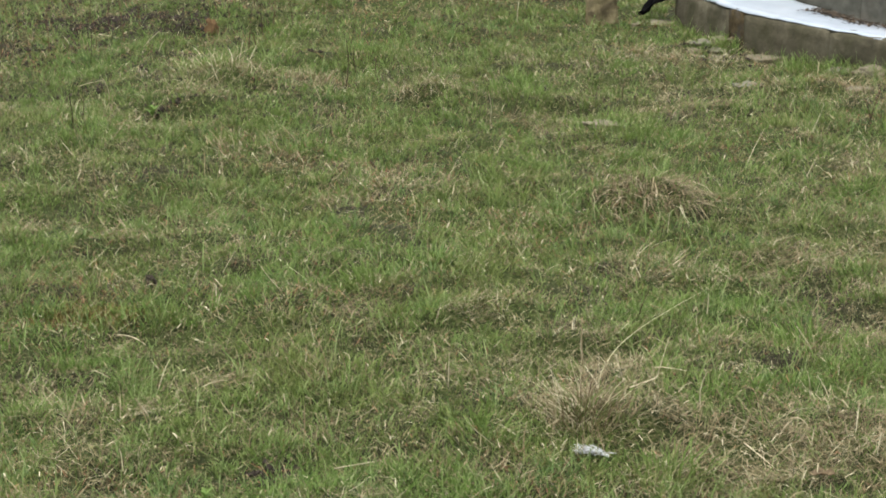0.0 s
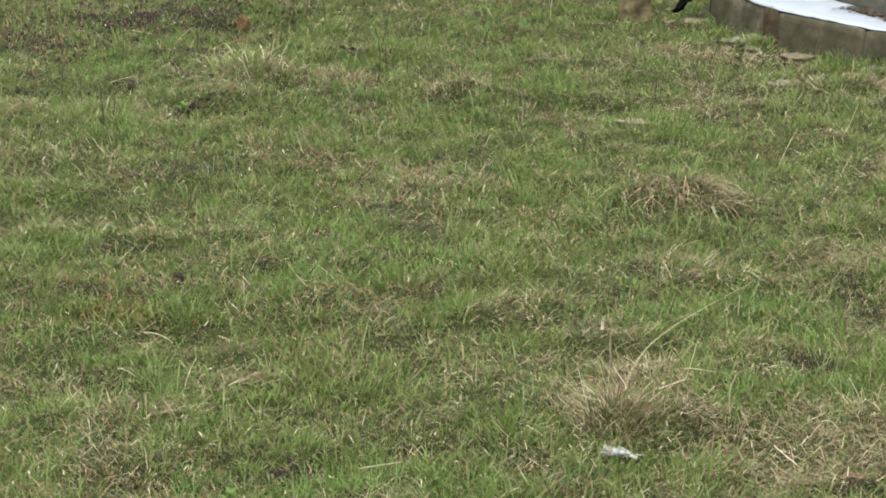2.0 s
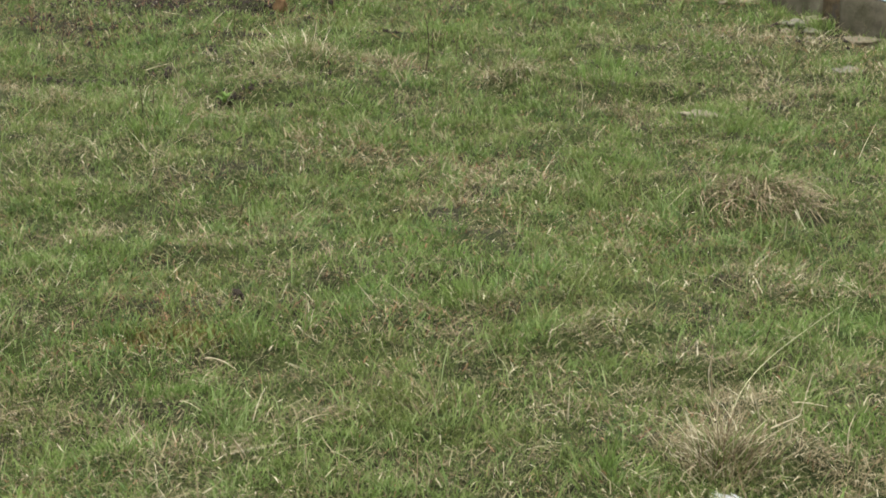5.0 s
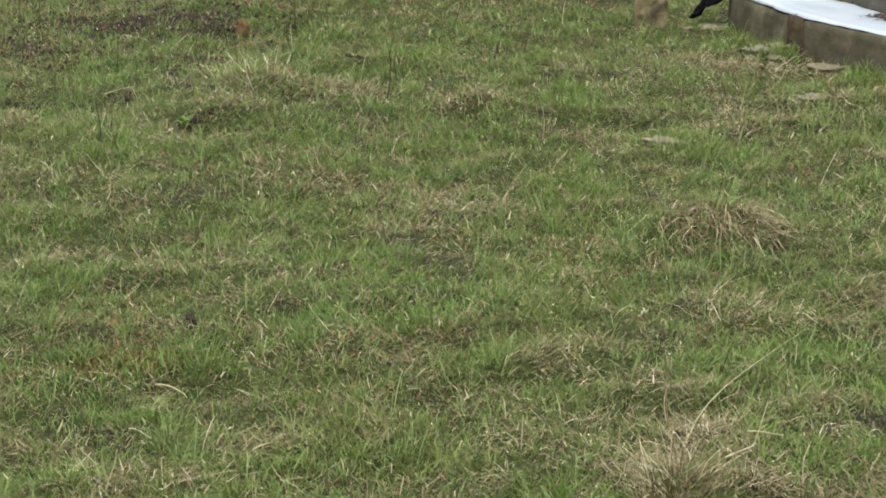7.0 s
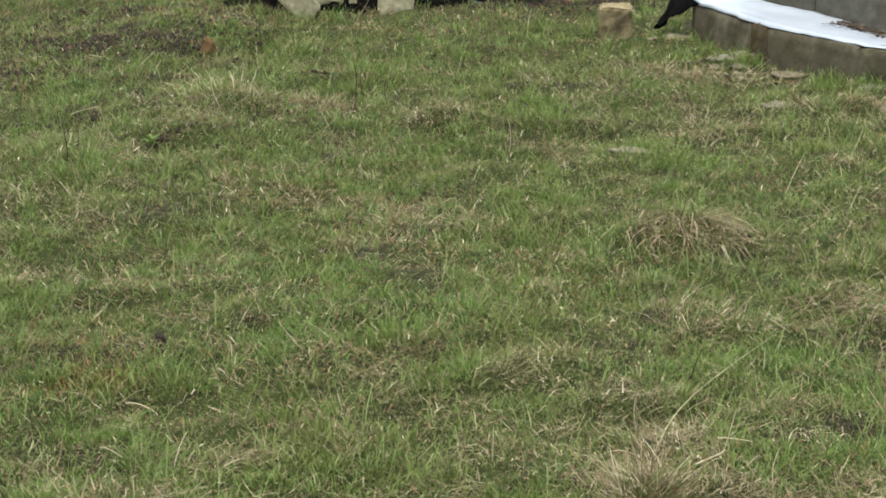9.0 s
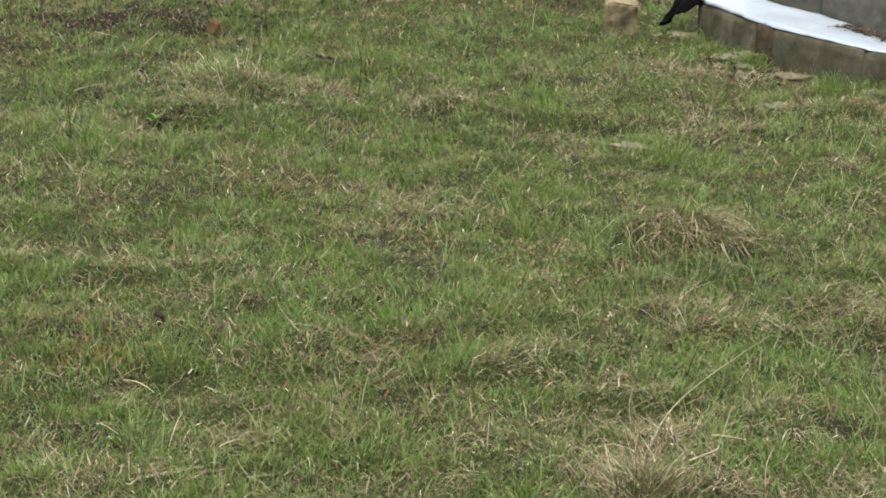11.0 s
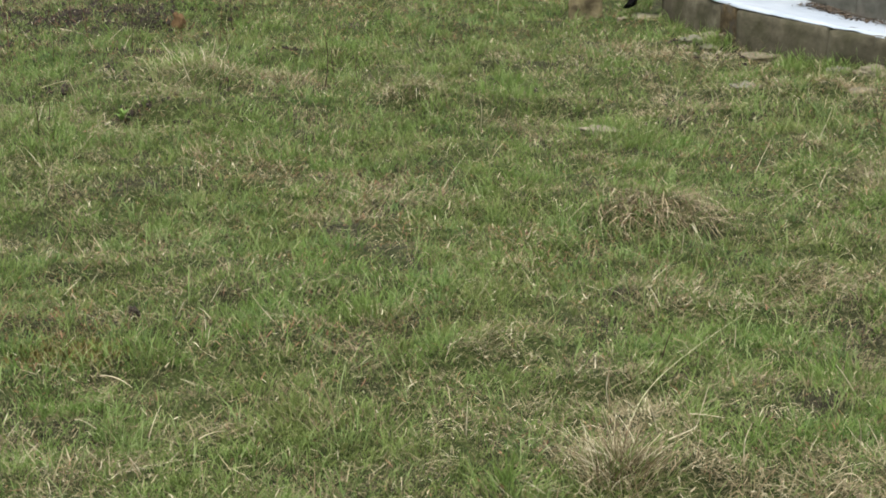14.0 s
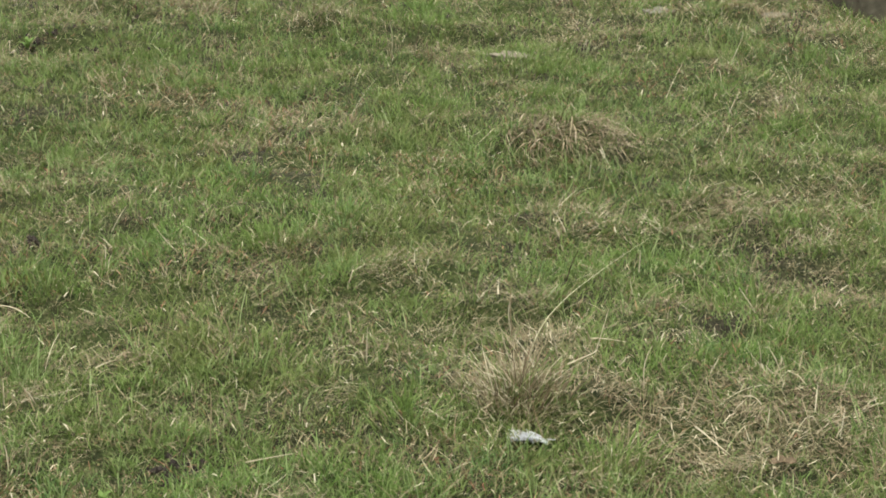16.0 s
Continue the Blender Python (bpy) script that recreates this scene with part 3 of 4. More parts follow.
tuft((0.75, 4.05), 0.035, 40, 0.03, 0.07, (1.0, 1.5), "small cap of pale straw over a dark hole", PALE, toward=-1.3, width=0.0016)
for gx, gy, gr, gn in ((-0.62, 4.35, 0.06, 90), (-0.12, 4.6, 0.08, 120), (0.15, 3.62, 0.06, 90), (0.62, 6.45, 0.2, 240), (0.35, 6.95, 0.12, 150), (-0.3, 7.7, 0.1, 110),
                       (0.52, 3.42, 0.09, 130), (0.95, 4.25, 0.12, 160), (-1.15, 6.2, 0.12, 140), (1.5, 7.62, 0.12, 150), (1.22, 8.0, 0.07, 70), (-0.55, 9.0, 0.14, 140), (0.3, 5.9, 0.1, 120)):
    tuft((gx, gy), gr, gn, 0.05, 0.1, (0.05, 0.7), "lush clump of bright green grass", GREEN, width=0.0024, group="green grass clumps", name="green_foliage")


for gx, gy, gr, gn in ((1.2, 8.2, 0.05, 60), (1.24, 8.08, 0.04, 50), (1.1, 8.45, 0.06, 60), (1.5, 7.72, 0.06, 70), (1.62, 7.55, 0.07, 80), (1.75, 7.36, 0.06, 70), (1.9, 7.15, 0.07, 70), (0.98, 8.75, 0.05, 50)):
    tuft((gx, gy), gr, gn, 0.04, 0.09, (0.05, 0.7), "green grass growing against the kerb", GREEN, width=0.0024, group="grass along the kerb", name="green_foliage")


# ---- stalks and stems ----
def stalk(points, thick, mat, label, name="dry_stalk", category="stalk", group="dry stalks", tip=0.35):
    """A thin bent stem through a few points over the ground (x, y, height), tapering to its tip."""
    c = bpy.data.curves.new(name, "CURVE")
    c.dimensions, c.bevel_depth, c.bevel_resolution, c.resolution_u, c.use_fill_caps = "3D", thick, 2, 6, True
    s = c.splines.new("NURBS")
    s.points.add(len(points) - 1)
    x0, y0 = points[0][:2]
    for i, (x, y, h) in enumerate(points):
        s.points[i].co = (x - x0, y - y0, h, 1)
        s.points[i].radius = 1 - (1 - tip) * i / (len(points) - 1)
    s.use_endpoint_u, s.order_u = True, 3
    c.materials.append(mat)
    ob = new(name, c)
    ob.location = (x0, y0, gz(x0, y0) - 0.004)
    return tagged(ob, label, category, group)


stalk([(0.41, 3.90, 0), (0.425, 3.94, 0.042), (0.49, 4.07, 0.07), (0.64, 4.35, 0.06), (0.775, 4.62, 0.03)], 0.0013, GREEN_STEM, "long arching greenish-tan grass stalk", tip=0.3)
stalk([(0.469, 3.706, 0.040), (0.500, 3.732, 0.042), (0.525, 3.754, 0.043), (0.531, 3.757, 0.046), (0.534, 3.761, 0.053), (0.556, 3.777, 0.130)], 0.0017, PALE_STEM, "pale dry stalk bent up at a sharp kink")
stalk([(0.94, 4.15, 0), (0.925, 4.17, 0.03), (0.9, 4.18, 0.06)], 0.0017, PALE_STEM, "short pale straw leaning over")
stalk([(-0.34, 4.5, 0), (-0.37, 4.5, 0.03), (-0.4, 4.5, 0.075)], 0.0016, PALE_STEM, "thin tan stalk leaning over the grass")
stalk([(0.08, 3.88, 0), (0.08, 3.88, 0.04), (0.082, 3.885, 0.08)], 0.0015, PALE_STEM, "short tan stubble stalk")
stalk([(1.05, 6.1, 0), (1.08, 6.15, 0.05), (1.12, 6.2, 0.1)], 0.0013, PALE_STEM, "pale dry straw leaning in the grass")
stalk([(1.22, 5.95, 0), (1.25, 6.0, 0.05), (1.27, 6.02, 0.06)], 0.0013, PALE_STEM, "pale dry straw leaning in the grass")
stalk([(1.33, 6.5, 0), (1.36, 6.5, 0.07), (1.37, 6.5, 0.12), (1.35, 6.5, 0.1)], 0.0013, PALE_STEM, "curled pale dry straw in the grass")
stalk([(-0.4, 8.95, 0), (-0.33, 9.0, 0.1), (-0.3, 9.0, 0.18)], 0.0013, TAN_STEM, "tall thin straw by the stone stack")
# single stalks and straws: x, y of the foot, sideways lean, height
TAN_STALKS = [(-0.51, 4.42, 0.005, 0.065), (-0.69, 4.5, 0.008, 0.032), (-0.8, 4.54, -0.015, 0.063), (-0.57, 4.43, -0.019, 0.031), (-0.36, 4.09, -0.037, 0.049), (-0.64, 3.92, -0.009, 0.034),
              (-0.19, 3.95, -0.04, 0.1), (-0.15, 3.94, -0.018, 0.07), (-0.21, 3.88, -0.03, 0.036), (-0.56, 3.68, -0.027, 0.04), (-0.22, 3.57, 0.002, 0.088), (-0.33, 3.54, 0.006, 0.036),
              (0.62, 3.57, 0.043, 0.086), (0.74, 3.58, -0.025, 0.093), (0.99, 3.31, -0.033, 0.06), (1.04, 3.51, -0.029, 0.05), (0.41, 3.51, -0.029, 0.076), (0.24, 3.49, 0.002, 0.064),
              (0.18, 3.44, 0.023, 0.054), (0.39, 4.02, -0.006, 0.117), (-1.02, 5.68, 0.001, 0.072), (-0.97, 5.18, 0.048, 0.134), (0.62, 4.93, -0.002, 0.1)]
PALE_STALKS = [(-0.57, 3.41, -0.007, 0.033), (-0.54, 3.44, 0.002, 0.035), (0.62, 3.69, 0.011, 0.082), (0.77, 3.58, 0.025, 0.036), (0.92, 3.82, -0.029, 0.041), (1.02, 3.79, 0.001, 0.025),
               (0.87, 3.79, -0.014, 0.075), (0.47, 3.86, -0.029, 0.078), (0.73, 4.5, 0.004, 0.041), (0.4, 4.08, -0.008, 0.093), (-0.56, 3.71, -0.026, 0.035), (-0.81, 3.75, 0.038, 0.041),
               (-1.19, 6.9, -0.016, 0.093), (-1.24, 8.0, 0.076, 0.059), (-1.14, 7.81, 0.035, 0.056), (-0.8, 7.07, -0.028, 0.104), (-0.76, 7.33, 0.022, 0.095), (0.21, 6.62, -0.007, 0.129),
               (0.36, 8.62, 0.016, 0.11), (0.7, 5.21, 0.004, 0.048)]
DARK_STALKS = [(-1.42, 8.26, 0.002, 0.199), (-1.22, 6.37, -0.002, 0.116), (-1.21, 6.47, 0.009, 0.085), (-0.76, 8.34, -0.002, 0.159), (-1.83, 8.34, 0.009, 0.148), (-1.68, 8.29, -0.019, 0.089),
               (-0.3, 7.46, -0.012, 0.115), (-0.21, 7.26, -0.003, 0.094), (-0.33, 7.15, -0.006, 0.212), (0.17, 7.98, 0.026, 0.103), (0.78, 8.0, -0.027, 0.067), (0.71, 6.99, 0.01, 0.065), (0.54, 4.36, 0.026, 0.08)]
bow = random.Random(9)
for rows, thick, mat, label in ((TAN_STALKS, 0.0014, TAN_STEM, "thin tan dead stalk leaning over the grass"), (PALE_STALKS, 0.0016, PALE_STEM, "bleached pale straw standing in the grass"),
                                (DARK_STALKS, 0.0018, STEM, "thin dark dead plant stem standing upright")):
    for fx, fy, dx, h in rows:
        h += 0.014
        b1, b2 = bow.uniform(-0.12, 0.12) * h, bow.uniform(-0.3, 0.3) * h
        stalk([(fx, fy, 0), (fx + dx * 0.35 + b1, fy + b2 * 0.4, h * 0.45), (fx + dx * 0.8 + b1 * 0.6, fy + b2, h * 0.85), (fx + dx, fy + b2, h)], thick * (0.75 + 0.055 * fy), mat, label)
# straws that lie flat: both ends
LYING = [(-0.72, 4.25, -0.64, 4.18), (-0.73, 3.96, -0.68, 3.93), (-0.46, 3.82, -0.41, 3.86), (-0.15, 3.48, -0.06, 3.48), (0.8, 3.62, 0.83, 3.59), (0.69, 3.52, 0.73, 3.38), (0.54, 3.91, 0.61, 3.89),
         (-1.47, 8.28, -1.33, 8.01), (-1.34, 7.12, -1.25, 7.2)]
for ax, ay, cx, cy in LYING:
    b1 = bow.uniform(-0.012, 0.012)
    stalk([(ax, ay, 0.026), (ax * 0.6 + cx * 0.4 + b1, ay * 0.6 + cy * 0.4 + b1, 0.036), (cx, cy, 0.026 + gz(cx, cy) - gz(ax, ay))], 0.0016 * (0.75 + 0.055 * ay), PALE_STEM, "pale dry straw lying on the grass")
for sx, sy, sh, sl in ((-1.38, 7.6, 0.14, 0.01), (-1.75, 7.6, 0.2, 0.03), (-0.35, 7.75, 0.14, 0.03), (0.06, 7.9, 0.13, 0.04), (0.9, 7.2, 0.1, -0.03),
                       (-0.1, 8.5, 0.12, 0.03), (-0.78, 5.3, 0.1, 0.02), (0.96, 7.6, 0.1, 0.05), (-1.1, 7.75, 0.2, 0.01), (-0.62, 8.3, 0.2, -0.02), (1.55, 6.6, 0.12, 0.03), (1.56, 6.62, 0.13, -0.04), (0.3, 6.8, 0.11, 0.02)):
    stalk([(sx, sy, 0), (sx + sl * 0.4, sy, sh * 0.5), (sx + sl, sy - 0.01, sh)], 0.0017, STEM, "thin dark dead plant stem standing upright", "dead_weed", "dead plant", "dead weeds")


picks = random.Random(4)
for k in range(26):
    sx, sy, sh = picks.uniform(-2.0, -0.6), picks.uniform(7.7, 9.1), picks.uniform(0.09, 0.24)
    sl = picks.uniform(-0.05, 0.05)
    stalk([(sx, sy, 0), (sx + sl * 0.3, sy, sh * 0.5), (sx + sl, sy - 0.02, sh)], 0.0016, RED_STEM, "thin reddish-brown dead stem by the bare soil", "dead_weed", "dead plant", "dead weeds")

# ---- stones and soil ----
def stone(place, size, mat, label, name="stone", seed=0, lumps=0.5, sink=0.58, turn=0, group="loose stones"):
    bm = bmesh.new()
    bmesh.ops.create_icosphere(bm, subdivisions=4, radius=1)
    for v in bm.verts:
        d = v.co.normalized()
        q = Vector([math.copysign(abs(t) ** 0.85, t) for t in d])
        q *= 1 + lumps * noise.noise(d * 1.6 + Vector((seed, 0, 0))) + 0.5 * lumps * noise.noise(d * 4 + Vector((0, seed, 0))) + 0.25 * lumps * noise.noise(d * 11)
        v.co = Vector((q.x * size[0] / 2, q.y * size[1] / 2, q.z * size[2] / 2))
    ob = part(name, bm, mat, None, label, True)
    ob.matrix_world = pose(place[0], place[1], gz(*place) + size[2] * (0.5 - sink), 4 * math.sin(seed), 5 * math.cos(seed), turn)
    return tagged(ob, "", name.replace("_", " "), group)


stone((1.22, 7.30), (0.13, 0.10, 0.05), PALE_STONE, "pale grey lichen-spotted stone in the grass", seed=1)
stone((1.36, 7.84), (0.18, 0.1, 0.055), TAN_STONE, "flat tan stone at the foot of the kerb", seed=2, turn=-15)
stone((1.13, 8.1), (0.09, 0.1, 0.05), PALE_STONE, "rough pale stone bedded in the soil", seed=3)
stone((1.22, 8.17), (0.09, 0.09, 0.05), TAN_STONE, "rough pale stone bedded in the soil", seed=4)
stone((1.19, 8.03), (0.07, 0.06, 0.04), PALE_STONE, "small pale rubble stone", seed=51)
stone((1.09, 8.02), (0.05, 0.05, 0.03), TAN_STONE, "small pale rubble stone", seed=52)
stone((1.17, 7.95), (0.05, 0.04, 0.03), PALE_STONE, "small pale rubble stone", seed=53)
stone((1.10, 7.93), (0.06, 0.06, 0.03), PALE_STONE, "small pale rubble stone", seed=5)
stone((1.16, 7.84), (0.07, 0.05, 0.03), TAN_STONE, "small pale rubble stone", seed=6)
stone((1.62, 7.52), (0.1, 0.08, 0.04), PALE_STONE, "half-buried pale stone by the kerb", seed=7)
stone((1.72, 7.42), (0.13, 0.1, 0.05), TAN_STONE, "half-buried pale stone by the kerb", seed=8)
stone((1.62, 7.15), (0.12, 0.1, 0.03), TAN_STONE, "flat tan stone sunk in the turf", seed=9)
stone((0.9, 8.55), (0.05, 0.05, 0.03), TAN_STONE, "small tan rubble stone", seed=10)
stone((0.75, 7.85), (0.06, 0.05, 0.03), TAN_STONE, "small tan rubble stone", seed=11)
stone((1.02, 8.68), (0.16, 0.16, 0.035), TAN_STONE, "flat pale stone slab below the kerb corner", "stone_slab", seed=12, lumps=0.2, sink=0.45)
stone((0.62, 6.54), (0.16, 0.08, 0.03), TAN_STONE, "thin flat tan stone flake in the grass", "stone_flake", seed=13, lumps=0.4, sink=0.4, turn=-6)
stone((-0.69, 4.6), (0.03, 0.028, 0.036), CLOD, "small black lump of soil", "soil_clod", seed=16, sink=0.1, group="soil lumps")


def crumbs(name, spots, count, lo, hi, mat, label):
    """Crumbled soil: many small lumps, joined, over the bare spots."""
    octa = np.array([(1, 0, 0), (0, 1, 0), (-1, 0, 0), (0, -1, 0), (0, 0, 1), (0, 0, -1)], float)
    tris = np.array([(0, 1, 4), (1, 2, 4), (2, 3, 4), (3, 0, 4), (1, 0, 5), (2, 1, 5), (3, 2, 5), (0, 3, 5)])
    area = np.array([q[2] * q[3] * q[4] for q in spots])
    pick = rng.choice(len(spots), count, p=area / area.sum())
    sp = np.array(spots)[pick]
    x, y = sp[:, 0] + rng.normal(0, 0.45, count) * sp[:, 2], sp[:, 1] + rng.normal(0, 0.45, count) * sp[:, 3]
    size = lo + (hi - lo) * rng.random(count) ** 2.5
    v = octa[None] * size[:, None, None] * (0.6 + 0.8 * rng.random((count, 6, 3)))
    v += rng.normal(0, 0.2, (count, 6, 3)) * size[:, None, None]
    v += np.stack([x, y, ground_z(x, y) + size * 0.2], 1)[:, None]
    f = (np.arange(count) * 6)[:, None, None] + tris[None]
    me = bpy.data.meshes.new(name)
    me.from_pydata(v.reshape(-1, 3).tolist(), [], f.reshape(-1, 3).tolist())
    me.materials.append(mat)
    tagged(new(name, me), label, "soil", kind="stuff")


crumbs("dark_clods", [(0.735, 4.0, 0.03, 0.022, 4), (-1.08, 8.33, 0.1, 0.06, 3)], 220, 0.004, 0.014, CLOD, "dark crumbled lumps of soil in a hollow")
crumbs("soil_crumbs", BARE[:13] + BARE[-7:], 14000, 0.002, 0.012, DUNG, "crumbled purple-brown soil where little grows")
scrap = stone((-0.975, 8.28), (0.05, 0.025, 0.08), RUST, "small rusty orange scrap standing in the soil", "rusty_scrap", seed=40, sink=0.15, group="scrap")


def squared_stone(place, size, mat, label, name, turn=0, tilt=(0, 0), seed=0, wear=0.012):
    """A sawn block with worn, uneven edges."""
    bm = bmesh.new()
    bmesh.ops.create_cube(bm, size=1)
    bmesh.ops.scale(bm, vec=size, verts=bm.verts)
    bmesh.ops.bevel(bm, geom=bm.edges[:], offset=min(size) * 0.07, segments=2, affect="EDGES")
    bmesh.ops.triangulate(bm, faces=bm.faces[:])
    bmesh.ops.subdivide_edges(bm, edges=[e for e in bm.edges if e.calc_length() > min(size) * 0.3], cuts=3, use_grid_fill=True)
    for v in bm.verts:
        v.co += v.co.normalized() * wear * (noise.noise(v.co * 14 + Vector((seed, 0, 0))) + 0.5 * noise.noise(v.co * 40 + Vector((0, seed, 0))))
    ob = part(name, bm, mat, None, label, False)
    ob.matrix_world = pose(place[0], place[1], place[2] + size[2] / 2, tilt[0], tilt[1], turn)
    return tagged(ob, "", name.replace("_", " "))


squared_stone((0.745, 8.70, gz(0.745, 8.7) - 0.02), (0.14, 0.13, 0.15), SHELL_STONE, "worn tan shell-limestone block on the grass", "stone_block", -4, (2, 1), 3)


# ---- raised bed with white plastic film ----
KERB = [(1.075, 8.66), (1.255, 8.195), (1.30, 8.08), (1.59, 7.67), (1.93, 7.2), (2.28, 6.7)]
KERB_TOP = 0.15


def run(p, q, depth, z0, z1, seed, gap=0.003, wear=0.006):
    """A weathered length of kerb or board between two points of the plan, its face on the line and its thickness behind it."""
    p, q = Vector((*p, 0)), Vector((*q, 0))
    d = (q - p).normalized()
    back = Vector((-d.y, d.x, 0))
    L = (q - p).length - gap
    bm = bmesh.new()
    nx, nz = max(int(L / 0.025), 4), 6
    rows = []
    ring = [(0, z0)] + [(0, z0 + (z1 - z0) * (i / nz) * 0.96) for i in range(1, nz + 1)] + [(0.012, z1), (depth * 0.5, z1), (depth - 0.01, z1), (depth, z1 - 0.01), (depth, z0)]
    for i in range(nx + 1):
        u = i / nx
        row = []
        for o, z in ring:
            c = p + d * (gap / 2 + L * u) + back * o + Vector((0, 0, z))
            w = wear * (noise.noise(c * 9 + Vector((seed, 0, 0))) + 0.6 * noise.noise(c * 30))
            end = 0.004 * (max(0, 1 - u * L / 0.03) + max(0, 1 - (1 - u) * L / 0.03)) if z > z1 - 0.02 else 0
            row.append(bm.verts.new(c - back * w + Vector((0, 0, (w * 1.4 if z > z0 else 0) - end))))
        rows.append(row)
    m = len(ring)
    for a, c in zip(rows, rows[1:]):
        for j in range(m - 1):
            bm.faces.new((a[j], c[j], c[j + 1], a[j + 1]))
    bm.faces.new(rows[0]), bm.faces.new(rows[-1][::-1])
    bmesh.ops.recalc_face_normals(bm, faces=bm.faces[:])
    return bm


def raised_bed():
    bed = thing("raised_bed", (0, 0, 0), "low two-step raised bed edged with weathered grey concrete kerbs", "raised bed")
    for i, (p, q) in enumerate(zip(KERB, KERB[1:])):
        part("kerb_block", run(p, q, 0.07, -0.05, KERB_TOP, i * 3.1, gap=0.011, wear=0.008), STAINED if i == 1 else CONCRETE, bed, "rust-stained narrow kerb block" if i == 1 else "", True)
    part("kerb_block", run((1.10, 8.84), KERB[0], 0.07, -0.05, KERB_TOP - 0.01, 9.4), CONCRETE, bed, "mossy end kerb at the corner", True)
    line = [(1.19, 8.66), (1.232, 8.648), (1.569, 8.483), (1.826, 8.248), (2.4, 7.6)]
    for i, (p, q) in enumerate(zip(line, line[1:])):
        part("kerb_board", run(p, q, 0.04, -0.02, 0.25, 20 + i * 2.3, 0.003, 0.002), BOARD, bed, "smooth grey board of the upper step", True)
    bm = bmesh.new()
    vs = [bm.verts.new((x, y, 0.075)) for x, y in ((1.15, 8.64), (1.37, 8.1), (1.67, 7.7), (2.33, 6.75), (2.42, 7.58), (1.83, 8.24), (1.57, 8.475), (1.2, 8.65))]
    bm.faces.new(vs)
    part("soil_fill", bm, SOIL, bed)
    bm = bmesh.new()
    vs = [bm.verts.new((x, y, 0.235)) for x, y in ((1.24, 8.68), (1.59, 8.515), (1.85, 8.28), (2.43, 7.63), (3.4, 8.3), (2.2, 9.6))]
    bm.faces.new(vs)
    part("upper_soil_fill", bm, SOIL, bed)
    for p, q in (((2.2, 9.6), (1.19, 8.66)), ((2.4, 7.6), (3.4, 8.3)), ((3.4, 8.3), (2.2, 9.6))):
        part("kerb_board", run(p, q, 0.04, -0.02, 0.245, p[0] * 7, 0.004, 0.002), BOARD, bed, "smooth grey board of the upper step", True)
    for p, q, top in (((1.275, 8.665), (1.565, 8.525), 0.36), ((1.60, 8.56), (2.1, 8.86), 0.4)):
        part("rear_board", run(p, q, 0.03, 0.22, top, p[0] * 5, 0.004, 0.002), BOARD, bed, "grey board standing on the upper step", True)
    part("kerb_block", run((2.28, 6.7), (2.4, 7.6), 0.06, -0.05, KERB_TOP - 0.005, 5.5), CONCRETE, bed, smooth=True)


raised_bed()


def along(line, u):
    """A point at the share u of a broken line, by its length."""
    ls = [math.dist(a, c) for a, c in zip(line, line[1:])]
    t = u * sum(ls)
    for (a, c), L in zip(zip(line, line[1:]), ls):
        if t <= L:
            return (a[0] + (c[0] - a[0]) * t / L, a[1] + (c[1] - a[1]) * t / L)
        t -= L
    return line[-1]


def film_sheet(name, front, rear, z_front, z_rear, label, seed, rag=0.03, nx=120, ny=18):
    bm = bmesh.new()
    grid = []
    run_on = np.cumsum([0] + [math.dist(a, c) for a, c in zip(rear, rear[1:])])
    shares = run_on / run_on[-1]
    for i in range(nx + 1):
        u = i / nx
        f, r = along(front, u), along(rear, u)
        row = []
        for j in range(ny + 1):
            v = j / ny
            x, y = f[0] + (r[0] - f[0]) * v, f[1] + (r[1] - f[1]) * v
            edge = rag * (noise.noise(Vector((u * 14, seed, 0))) + 0.6 * noise.noise(Vector((u * 41, seed, 3)))) * max(0, 1 - v * 4)
            zr = float(np.interp(u, shares, z_rear))
            z = z_front - 0.004 + (zr - z_front) * v + 0.009 * noise.noise(Vector((x * 4, y * 4, seed))) + 0.005 * noise.noise(Vector((x * 13, y * 13, seed)))
            z += 0.008 * math.sin(min(v * 5, 1) * math.pi) - (0.004 if j == 0 else 0)
            row.append(bm.verts.new((x + edge, y - edge, z)))
        grid.append(row)
    for a, c in zip(grid, grid[1:]):
        for j in range(ny):
            bm.faces.new((a[j], c[j], c[j + 1], a[j + 1]))
    ob = part(name, bm, FILM, None, label, True)
    s = ob.modifiers.new("thickness", "SOLIDIFY")
    s.thickness = 0.002
    return tagged(ob, "", "plastic sheet")


sheet = film_sheet("white_film", [(1.075, 8.645), (1.305, 8.075), (1.60, 7.668), (1.935, 7.2), (2.28, 6.7)], [(1.03, 8.66), (1.15, 8.66), (1.28, 8.61), (1.36, 8.575), (1.569, 8.475), (1.826, 8.24), (2.39, 7.59)],
                   0.160, (0.2, 0.205, 0.203, 0.178, 0.145, 0.092, 0.09), "white plastic film spread over the lower step of the bed", 2.0)
film_sheet("upper_white_film", [(1.26, 8.632), (1.569, 8.482), (1.826, 8.247), (2.4, 7.6)], [(1.27, 8.66), (1.58, 8.51), (1.68, 8.59), (1.95, 8.74), (2.3, 8.5), (2.7, 8.0)], 0.262, (0.262, 0.258, 0.258, 0.258, 0.258, 0.258),
           "white plastic film on the upper step of the bed", 5.0, 0.004)


